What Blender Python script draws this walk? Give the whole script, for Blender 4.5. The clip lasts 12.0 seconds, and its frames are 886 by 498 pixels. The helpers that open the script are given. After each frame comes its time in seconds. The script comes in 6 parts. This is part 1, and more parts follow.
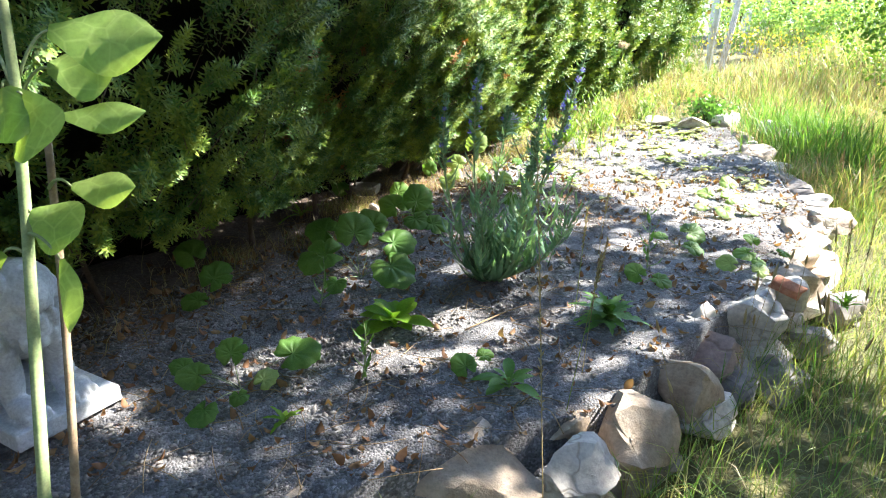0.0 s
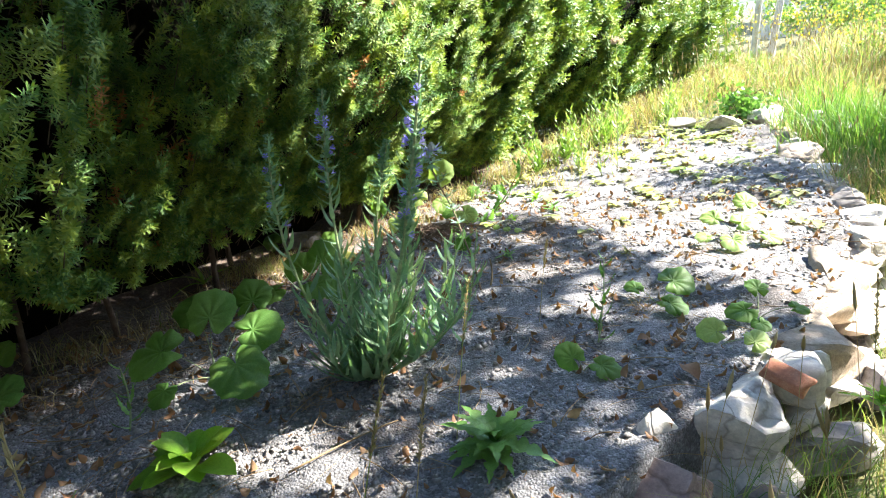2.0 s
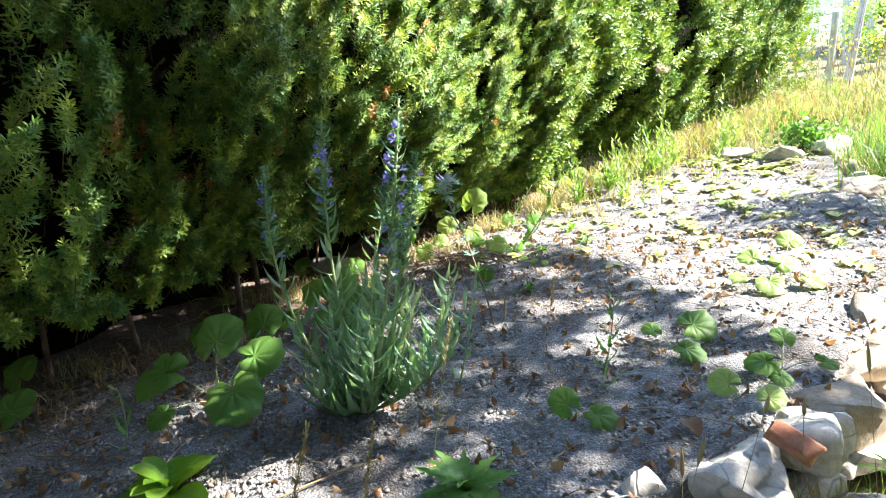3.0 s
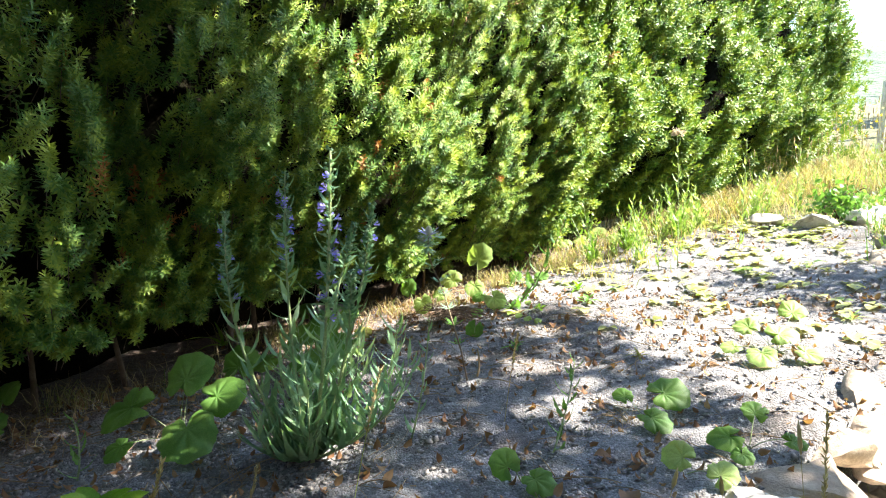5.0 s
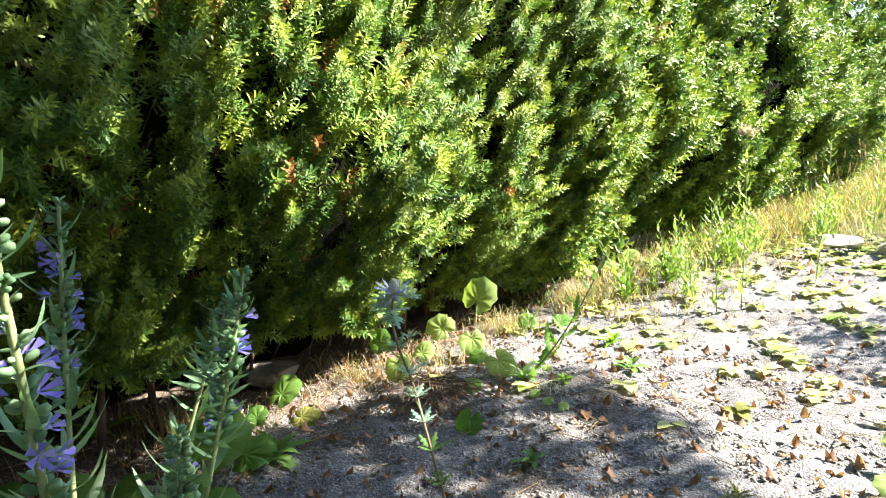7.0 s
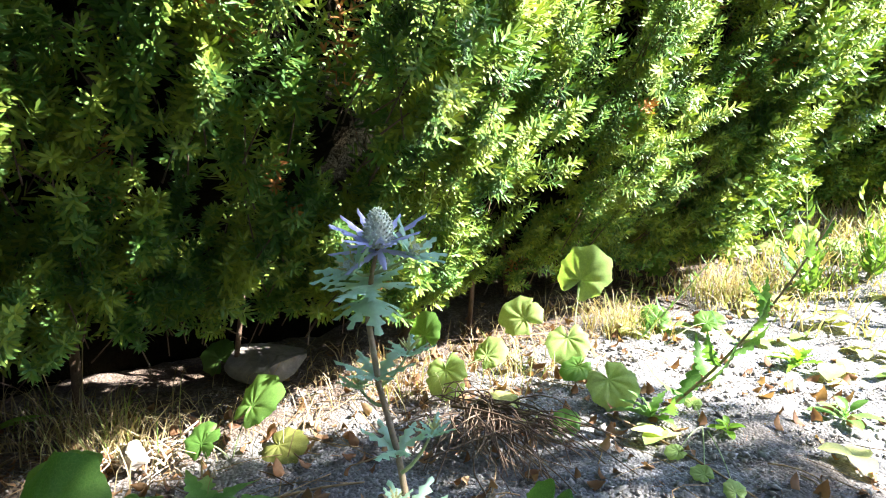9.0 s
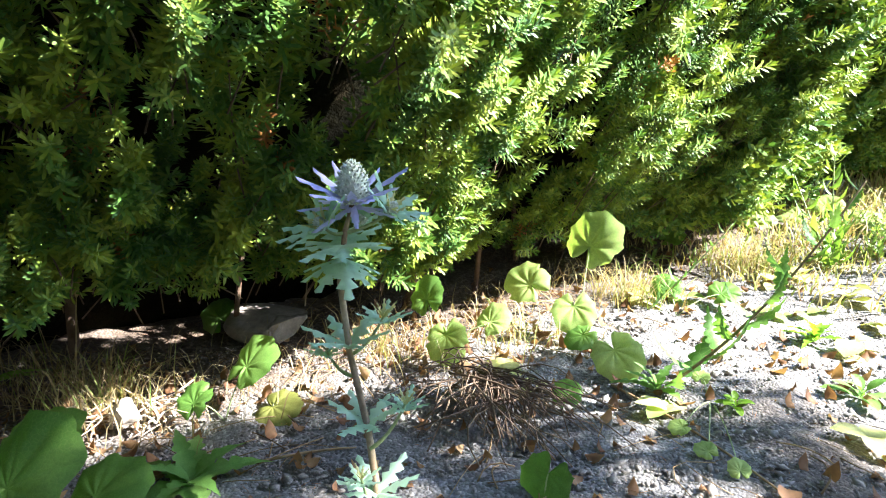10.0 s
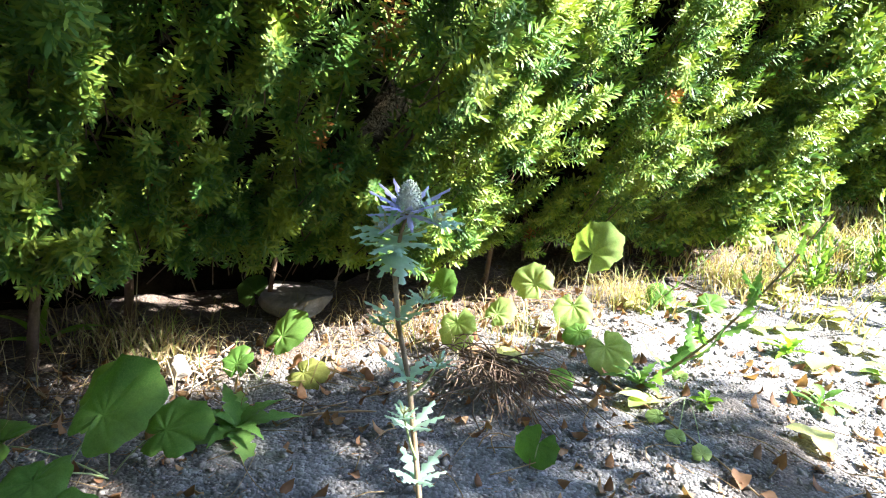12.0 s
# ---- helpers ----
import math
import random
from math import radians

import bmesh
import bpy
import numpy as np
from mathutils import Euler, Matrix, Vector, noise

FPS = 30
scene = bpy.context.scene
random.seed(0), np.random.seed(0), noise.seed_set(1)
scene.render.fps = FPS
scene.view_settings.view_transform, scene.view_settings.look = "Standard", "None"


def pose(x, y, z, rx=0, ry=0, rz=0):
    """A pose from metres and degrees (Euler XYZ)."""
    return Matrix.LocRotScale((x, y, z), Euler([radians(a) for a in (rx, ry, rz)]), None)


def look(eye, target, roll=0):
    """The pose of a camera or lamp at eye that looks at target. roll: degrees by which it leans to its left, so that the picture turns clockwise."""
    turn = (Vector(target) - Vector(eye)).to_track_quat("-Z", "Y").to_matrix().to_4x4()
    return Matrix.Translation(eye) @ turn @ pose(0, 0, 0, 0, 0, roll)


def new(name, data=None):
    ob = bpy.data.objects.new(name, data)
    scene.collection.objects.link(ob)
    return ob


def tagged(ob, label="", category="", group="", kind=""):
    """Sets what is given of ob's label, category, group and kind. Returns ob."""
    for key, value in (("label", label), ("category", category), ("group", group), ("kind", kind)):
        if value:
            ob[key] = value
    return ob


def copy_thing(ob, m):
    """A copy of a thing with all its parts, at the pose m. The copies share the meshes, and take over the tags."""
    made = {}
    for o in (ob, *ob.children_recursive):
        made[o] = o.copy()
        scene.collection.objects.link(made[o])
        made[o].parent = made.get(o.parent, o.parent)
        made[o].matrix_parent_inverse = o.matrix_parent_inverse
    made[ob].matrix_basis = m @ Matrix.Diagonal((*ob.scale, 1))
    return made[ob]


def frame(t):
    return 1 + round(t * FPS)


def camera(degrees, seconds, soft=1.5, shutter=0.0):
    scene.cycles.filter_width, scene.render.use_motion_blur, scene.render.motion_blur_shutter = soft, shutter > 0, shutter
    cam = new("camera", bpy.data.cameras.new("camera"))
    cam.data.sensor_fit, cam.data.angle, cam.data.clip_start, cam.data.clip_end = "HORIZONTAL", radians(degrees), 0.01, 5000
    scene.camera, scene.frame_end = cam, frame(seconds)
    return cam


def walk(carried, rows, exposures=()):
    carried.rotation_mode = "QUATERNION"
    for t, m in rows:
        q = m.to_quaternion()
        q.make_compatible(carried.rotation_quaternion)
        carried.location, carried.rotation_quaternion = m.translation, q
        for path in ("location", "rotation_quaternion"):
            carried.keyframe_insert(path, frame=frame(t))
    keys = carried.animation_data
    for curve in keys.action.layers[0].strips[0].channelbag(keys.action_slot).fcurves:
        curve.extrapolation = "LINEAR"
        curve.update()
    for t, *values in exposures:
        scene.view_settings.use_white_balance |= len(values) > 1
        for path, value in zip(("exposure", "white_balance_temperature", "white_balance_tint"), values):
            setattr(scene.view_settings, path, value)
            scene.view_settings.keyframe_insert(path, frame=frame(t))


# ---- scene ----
cam = camera(72.5, 12.0, 1.1)
PATH = [
    (0, (0.114, -0.204, 1.2), (0.065, 1.682, 0.536), 0.4),
    (0.5, (0.405, 0.08, 1.118), (0.288, 1.98, 0.505), -1.0),
    (1, (0.674, 0.295, 1.111), (0.653, 2.2, 0.503), -1.8),
    (1.5, (0.731, 0.489, 1.175), (0.699, 2.4, 0.587), -3.1),
    (2, (0.919, 0.717, 1.145), (0.639, 2.603, 0.54), -5.7),
    (2.5, (1.076, 0.813, 1.148), (0.655, 2.693, 0.614), -6.4),
    (3, (1.167, 0.814, 1.159), (0.682, 2.684, 0.642), -5.5),
    (3.2, (1.241, 0.856, 1.144), (0.671, 2.708, 0.652), -6.0),
    (4.8, (1.511, 0.87, 1.136), (0.866, 2.733, 0.804), -3.8),
    (5, (1.528, 0.895, 1.124), (0.881, 2.759, 0.796), -3.7),
    (5.5, (1.559, 1.019, 1.1), (0.942, 2.892, 0.766), -3.2),
    (6, (1.484, 1.35, 1.134), (0.923, 3.247, 0.839), -2.2),
    (6.5, (1.396, 1.683, 1.187), (0.814, 3.572, 0.878), -2.8),
    (7, (1.209, 2.117, 1.131), (0.554, 3.977, 0.796), -2.9),
    (7.5, (1.124, 2.645, 1.057), (0.316, 4.442, 0.712), -2.2),
    (7.7, (1.055, 2.761, 1.017), (0.22, 4.544, 0.665), -1.8),
    (9.3, (0.886, 3.218, 0.823), (-0.088, 4.908, 0.383), -0.9),
    (9.5, (0.89, 3.237, 0.819), (-0.093, 4.913, 0.344), -0.8),
    (10, (0.891, 3.254, 0.817), (-0.099, 4.912, 0.296), -0.1),
    (10.5, (0.89, 3.257, 0.818), (-0.105, 4.907, 0.281), 0.7),
    (11, (0.892, 3.249, 0.819), (-0.098, 4.886, 0.236), 1.5),
    (11.5, (0.894, 3.226, 0.827), (-0.078, 4.874, 0.245), 2.4),
    (12, (0.972, 3.048, 0.889), (-0.033, 4.688, 0.343), 4.0),
]
walk(cam, [(t, look(eye, target, roll)) for t, eye, target, roll in PATH], [(0, 2.8, 6150, 10), (5, 2.8, 6450, 10), (6, 2.75, 6550, 10), (7.5, 2.62, 6550, 10), (9.3, 3.1, 6050, 10), (12, 3.1, 6050, 10)])

# ---- world, sun and exposure ----
SUN_AZ = Vector((0.93, 0.37, 0.0)).normalized()
SUN_EL = radians(39)
world = bpy.data.worlds.new("sky")
scene.world = world
world.use_nodes = True
wn = world.node_tree
sky = wn.nodes.new("ShaderNodeTexSky")
sky.sky_type = "NISHITA"
sky.sun_disc = False
sky.sun_elevation = SUN_EL
sky.sun_rotation = math.atan2(SUN_AZ.x, SUN_AZ.y)
sky.dust_density, sky.ozone_density = 0.6, 2.5
wn.links.new(sky.outputs["Color"], wn.nodes["Background"].inputs["Color"])
wn.nodes["Background"].inputs["Strength"].default_value = 0.122
sun_data = bpy.data.lights.new("sun", "SUN")
sun_data.energy, sun_data.angle, sun_data.color = 5.0, radians(0.53), (1.0, 0.92, 0.79)
sun = new("sun", sun_data)
sun_from = Vector((SUN_AZ.x * math.cos(SUN_EL), SUN_AZ.y * math.cos(SUN_EL), math.sin(SUN_EL)))
sun.matrix_world = look(sun_from * 30, (0, 0, 0))


# ---- materials ----
def nodes_of(m):
    m.use_nodes = True
    t = m.node_tree
    return t, t.nodes["Principled BSDF"], t.nodes["Material Output"]


def ramp(t, fac, stops):
    r = t.nodes.new("ShaderNodeValToRGB")
    el = r.color_ramp.elements
    while len(el) < len(stops):
        el.new(0.5)
    for e, (p, c) in zip(el, stops):
        e.position, e.color = p, (*c, 1)
    t.links.new(fac, r.inputs["Fac"])
    return r.outputs["Color"]


def noise_tex(t, scale, detail=4.0, rough=0.6, coords=None):
    n = t.nodes.new("ShaderNodeTexNoise")
    n.inputs["Scale"].default_value, n.inputs["Detail"].default_value, n.inputs["Roughness"].default_value = scale, detail, rough
    if coords:
        t.links.new(coords, n.inputs["Vector"])
    return n.outputs["Fac"]


def mixed(t, fac, a, b, mode="MIX"):
    m = t.nodes.new("ShaderNodeMix")
    m.data_type, m.blend_type = "RGBA", mode
    for value, socket in ((fac, m.inputs[0]), (a, m.inputs[6]), (b, m.inputs[7])):
        if isinstance(value, (int, float)):
            socket.default_value = value
        elif isinstance(value, tuple):
            socket.default_value = (*value, 1)
        else:
            t.links.new(value, socket)
    return m.outputs[2]


def bumped(t, bsdf, height, strength, distance):
    b = t.nodes.new("ShaderNodeBump")
    b.inputs["Strength"].default_value, b.inputs["Distance"].default_value = strength, distance
    t.links.new(height, b.inputs["Height"])
    t.links.new(b.outputs["Normal"], bsdf.inputs["Normal"])


def ground_coords(t):
    return t.nodes.new("ShaderNodeNewGeometry").outputs["Position"]


def leaf_mat(name, dark, mid, light, through_light=0.35, rough=0.45, patch=6.0, veins=0.0, own=0.55):
    """Foliage: a colour that varies from leaf to leaf and over patches, with light that passes through the blade."""
    m = bpy.data.materials.new(name)
    t, p, out = nodes_of(m)
    geo = t.nodes.new("ShaderNodeNewGeometry")
    big = noise_tex(t, patch, 2.0, 0.5, geo.outputs["Position"])
    m1 = t.nodes.new("ShaderNodeMath")
    m1.operation = "MULTIPLY_ADD"
    t.links.new(geo.outputs["Random Per Island"], m1.inputs[0])
    m1.inputs[1].default_value = own
    m2 = t.nodes.new("ShaderNodeMath")
    m2.operation = "MULTIPLY_ADD"
    t.links.new(big, m2.inputs[0])
    m2.inputs[1].default_value, m2.inputs[2].default_value = 1.45 - own, 0.055 - own / 2
    t.links.new(m2.outputs[0], m1.inputs[2])
    col = ramp(t, m1.outputs[0], [(0.1, dark), (0.5, mid), (0.92, light)])
    fine = noise_tex(t, 90, 3.0, 0.6, geo.outputs["Position"])
    col = mixed(t, 0.35, col, ramp(t, fine, [(0.3, (0.55, 0.55, 0.5)), (0.7, (1.25, 1.2, 1.1))]), "MULTIPLY")
    if veins:
        v = t.nodes.new("ShaderNodeTexVoronoi")
        v.feature = "DISTANCE_TO_EDGE"
        v.inputs["Scale"].default_value = veins
        t.links.new(t.nodes.new("ShaderNodeTexCoord").outputs["Object"], v.inputs["Vector"])
        lines = ramp(t, v.outputs["Distance"], [(0.0, (1, 1, 1)), (0.06, (0, 0, 0))])
        col = mixed(t, lines, col, mixed(t, 0.22, col, (light[0] * 1.5, light[1] * 1.4, light[2] * 1.5)))
        bumped(t, p, v.outputs["Distance"], 0.25, 0.003)
    t.links.new(col, p.inputs["Base Color"])
    p.inputs["Roughness"].default_value = rough
    p.inputs["Specular IOR Level"].default_value = 0.3
    tr = t.nodes.new("ShaderNodeBsdfTranslucent")
    t.links.new(mixed(t, 1.0, col, (1.5, 1.5, 0.7), "MULTIPLY"), tr.inputs["Color"])
    mx = t.nodes.new("ShaderNodeMixShader")
    mx.inputs[0].default_value = through_light
    t.links.new(p.outputs[0], mx.inputs[1])
    t.links.new(tr.outputs[0], mx.inputs[2])
    t.links.new(mx.outputs[0], out.inputs["Surface"])
    return m


def solid_mat(name, dark, mid, light, scale=8.0, rough=0.8, bump=0.4, depth=0.01, fine=60.0, cracks=0.0, random_by="island"):
    """Stone, wood, earth and the like: stains over a few centimetres, a fine grain, and relief."""
    m = bpy.data.materials.new(name)
    t, p, out = nodes_of(m)
    pos = ground_coords(t)
    a = noise_tex(t, scale, 5.0, 0.65, pos)
    b = noise_tex(t, fine, 4.0, 0.7, pos)
    col = ramp(t, a, [(0.28, dark), (0.5, mid), (0.72, light)])
    col = mixed(t, 0.6, col, ramp(t, b, [(0.3, (0.6, 0.6, 0.62)), (0.68, (1.3, 1.28, 1.24))]), "MULTIPLY")
    if random_by == "island":
        r = t.nodes.new("ShaderNodeNewGeometry").outputs["Random Per Island"]
    else:
        r = t.nodes.new("ShaderNodeObjectInfo").outputs["Random"]
    col = mixed(t, 0.5, col, ramp(t, r, [(0.0, (0.6, 0.6, 0.62)), (1.0, (1.3, 1.25, 1.2))]), "MULTIPLY")
    h = b
    if cracks:
        v = t.nodes.new("ShaderNodeTexVoronoi")
        v.feature = "DISTANCE_TO_EDGE"
        v.inputs["Scale"].default_value = cracks
        bent = t.nodes.new("ShaderNodeVectorMath")
        bent.operation = "MULTIPLY_ADD"
        wob = t.nodes.new("ShaderNodeTexNoise")
        wob.inputs["Scale"].default_value = 7.0
        t.links.new(pos, wob.inputs["Vector"])
        t.links.new(wob.outputs["Color"], bent.inputs[0])
        bent.inputs[1].default_value = (0.18, 0.18, 0.18)
        t.links.new(pos, bent.inputs[2])
        t.links.new(bent.outputs[0], v.inputs["Vector"])
        line = ramp(t, v.outputs["Distance"], [(0.0, (0, 0, 0)), (0.035, (1, 1, 1))])
        col = mixed(t, 0.55, col, mixed(t, line, (0.35, 0.3, 0.26), (1.0, 1.0, 1.0)), "MULTIPLY")
        h = mixed(t, 0.5, line, b)
    t.links.new(col, p.inputs["Base Color"])
    p.inputs["Roughness"].default_value = rough
    bumped(t, p, h, bump, depth)
    return m


M = {
    "needle": leaf_mat("yew_needles", (0.016, 0.062, 0.032), (0.092, 0.2, 0.042), (0.34, 0.41, 0.06), 0.15, 0.5, 7.0, 0.0, 0.3),
    "needle_dry": leaf_mat("dry_yew_needles", (0.22, 0.09, 0.03), (0.36, 0.16, 0.05), (0.45, 0.24, 0.08), 0.2, 0.6, 5.0),
    # near-black, so gaps between the shoots read as deep shade
    "hedge_core": solid_mat("hedge_inner_shade", (0.004, 0.005, 0.003), (0.008, 0.008, 0.004), (0.016, 0.012, 0.007), 6, 0.95, 0.9, 0.05, 40),
    "bark": solid_mat("bark", (0.06, 0.04, 0.028), (0.12, 0.08, 0.055), (0.2, 0.14, 0.1), 10, 0.9, 0.8, 0.01, 70),
    "soil": None,
    "earth": solid_mat("grassy_earth", (0.05, 0.055, 0.02), (0.1, 0.1, 0.035), (0.18, 0.16, 0.07), 3, 0.95, 0.8, 0.03, 40),
    "pebble": solid_mat("grey_stone_chips", (0.13, 0.125, 0.12), (0.22, 0.21, 0.205), (0.34, 0.32, 0.3), 25, 0.8, 0.4, 0.003, 200),
    "pale_rock": solid_mat("pale_limestone", (0.36, 0.32, 0.29), (0.55, 0.52, 0.48), (0.7, 0.67, 0.63), 5, 0.85, 0.5, 0.012, 45, 5.0, "object"),
    "tan_rock": solid_mat("ochre_sandstone", (0.24, 0.175, 0.12), (0.38, 0.31, 0.24), (0.52, 0.45, 0.37), 6, 0.88, 0.6, 0.01, 55, 0.0, "object"),
    "grey_rock": solid_mat("grey_fieldstone", (0.14, 0.125, 0.125), (0.25, 0.23, 0.22), (0.38, 0.35, 0.33), 6, 0.85, 0.6, 0.01, 55, 3.5, "object"),
    "red_rock": solid_mat("pinkish_fieldstone", (0.16, 0.12, 0.115), (0.27, 0.205, 0.19), (0.38, 0.31, 0.28), 6, 0.85, 0.6, 0.01, 55, 3.0, "object"),
    "brick": solid_mat("red_brick", (0.25, 0.09, 0.05), (0.4, 0.17, 0.1), (0.52, 0.3, 0.2), 14, 0.85, 0.4, 0.004, 120),
    "statue": solid_mat("weathered_cast_stone", (0.46, 0.5, 0.56), (0.64, 0.68, 0.73), (0.76, 0.78, 0.8), 9, 0.75, 0.35, 0.006, 90),
    "grass": leaf_mat("meadow_grass", (0.1, 0.18, 0.05), (0.25, 0.32, 0.1), (0.54, 0.51, 0.28), 0.4, 0.5, 1.4),
    "green_grass": leaf_mat("deep_green_grass", (0.05, 0.13, 0.03), (0.11, 0.23, 0.05), (0.24, 0.36, 0.1), 0.35, 0.5, 1.4),
    "dry_grass": leaf_mat("dry_grass", (0.22, 0.16, 0.09), (0.37, 0.3, 0.18), (0.55, 0.48, 0.32), 0.3, 0.7, 3.0),
    "straw": leaf_mat("dead_stalks", (0.13, 0.085, 0.05), (0.27, 0.19, 0.11), (0.42, 0.32, 0.2), 0.1, 0.8, 8.0),
    "dead_brown": leaf_mat("brown_dead_stalks", (0.07, 0.05, 0.038), (0.14, 0.1, 0.075), (0.26, 0.2, 0.14), 0.05, 0.85, 12.0),
    "pale_straw": leaf_mat("pale_dry_stalks", (0.3, 0.24, 0.19), (0.44, 0.37, 0.31), (0.58, 0.52, 0.45), 0.1, 0.8, 12.0),
    "dry_leaf": leaf_mat("fallen_leaves", (0.12, 0.06, 0.035), (0.23, 0.125, 0.07), (0.36, 0.25, 0.15), 0.25, 0.7, 6.0),
    "colt": leaf_mat("broad_green_leaves", (0.06, 0.15, 0.03), (0.1, 0.22, 0.045), (0.2, 0.33, 0.09), 0.42, 0.5, 5.0, 28.0),
    "pale_leaf": leaf_mat("pale_green_leaves", (0.16, 0.28, 0.075), (0.26, 0.39, 0.12), (0.4, 0.48, 0.2), 0.35, 0.5, 4.0, 30.0),
    "yellow_leaf": leaf_mat("yellowing_leaves", (0.12, 0.15, 0.04), (0.17, 0.19, 0.05), (0.24, 0.25, 0.08), 0.35, 0.55, 9.0, 26.0),
    "bleached_leaf": leaf_mat("sun_bleached_leaves", (0.34, 0.39, 0.14), (0.46, 0.49, 0.2), (0.58, 0.57, 0.3), 0.3, 0.55, 5.0, 30.0),
    "weed": leaf_mat("weed_leaves", (0.065, 0.165, 0.04), (0.125, 0.265, 0.065), (0.22, 0.36, 0.12), 0.35, 0.45, 9.0, 40.0),
    "fresh": leaf_mat("fresh_green_leaves", (0.09, 0.2, 0.02), (0.16, 0.32, 0.035), (0.28, 0.42, 0.07), 0.42, 0.4, 9.0, 36.0),
    "bugloss": leaf_mat("hairy_grey_green_leaves", (0.11, 0.23, 0.14), (0.2, 0.35, 0.21), (0.36, 0.48, 0.32), 0.3, 0.7, 6.0),
    "violet": leaf_mat("violet_blue_petals", (0.13, 0.14, 0.66), (0.22, 0.21, 0.85), (0.42, 0.36, 0.88), 0.35, 0.5, 20.0),
    "holly_blue": leaf_mat("steel_blue_bracts", (0.27, 0.28, 0.68), (0.38, 0.39, 0.82), (0.52, 0.53, 0.88), 0.3, 0.5, 20.0),
    "holly_green": leaf_mat("blue_green_bracts", (0.19, 0.35, 0.29), (0.31, 0.49, 0.41), (0.47, 0.61, 0.53), 0.3, 0.5, 14.0),
    "holly_pale": leaf_mat("pale_straw_bracts", (0.3, 0.33, 0.16), (0.42, 0.42, 0.22), (0.52, 0.5, 0.3), 0.3, 0.55, 14.0),
    "holly_cone": solid_mat("sea_holly_cone", (0.42, 0.5, 0.42), (0.56, 0.63, 0.55), (0.68, 0.72, 0.7), 90, 0.8, 0.6, 0.002, 400),
    "stem": solid_mat("green_stem", (0.16, 0.24, 0.1), (0.27, 0.35, 0.16), (0.4, 0.44, 0.24), 20, 0.6, 0.2, 0.002, 150),
    "brown_stem": solid_mat("brown_stem", (0.15, 0.1, 0.06), (0.26, 0.19, 0.12), (0.36, 0.29, 0.2), 20, 0.7, 0.3, 0.002, 150),
    "sunflower": leaf_mat("sunflower_leaves", (0.15, 0.27, 0.06), (0.26, 0.4, 0.1), (0.38, 0.5, 0.17), 0.45, 0.55, 9.0, 24.0),
    "tree_leaf": leaf_mat("tree_leaves", (0.035, 0.085, 0.02), (0.06, 0.13, 0.03), (0.1, 0.18, 0.045), 0.25, 0.4, 2.0),
    "shrub_leaf": leaf_mat("shrub_leaves", (0.07, 0.15, 0.03), (0.14, 0.25, 0.05), (0.27, 0.35, 0.1), 0.4, 0.45, 4.0),
    "rust_leaf": leaf_mat("rusty_leaves", (0.08, 0.12, 0.04), (0.17, 0.15, 0.06), (0.34, 0.2, 0.09), 0.3, 0.5, 2.0),
    "yellow_flower": leaf_mat("yellow_flowers", (0.5, 0.38, 0.03), (0.65, 0.5, 0.05), (0.75, 0.62, 0.12), 0.3, 0.6, 5.0),
    "pink": leaf_mat("faded_pink_petals", (0.34, 0.26, 0.3), (0.45, 0.37, 0.4), (0.55, 0.5, 0.5), 0.3, 0.6, 20.0),
    "post": solid_mat("sun_bleached_wood", (0.42, 0.38, 0.33), (0.55, 0.51, 0.46), (0.66, 0.62, 0.57), 8, 0.85, 0.5, 0.006, 80),
    "hill": solid_mat("wooded_hills", (0.045, 0.075, 0.045), (0.085, 0.125, 0.07), (0.16, 0.2, 0.11), 0.02, 0.95, 0.9, 4.0, 0.12),
}


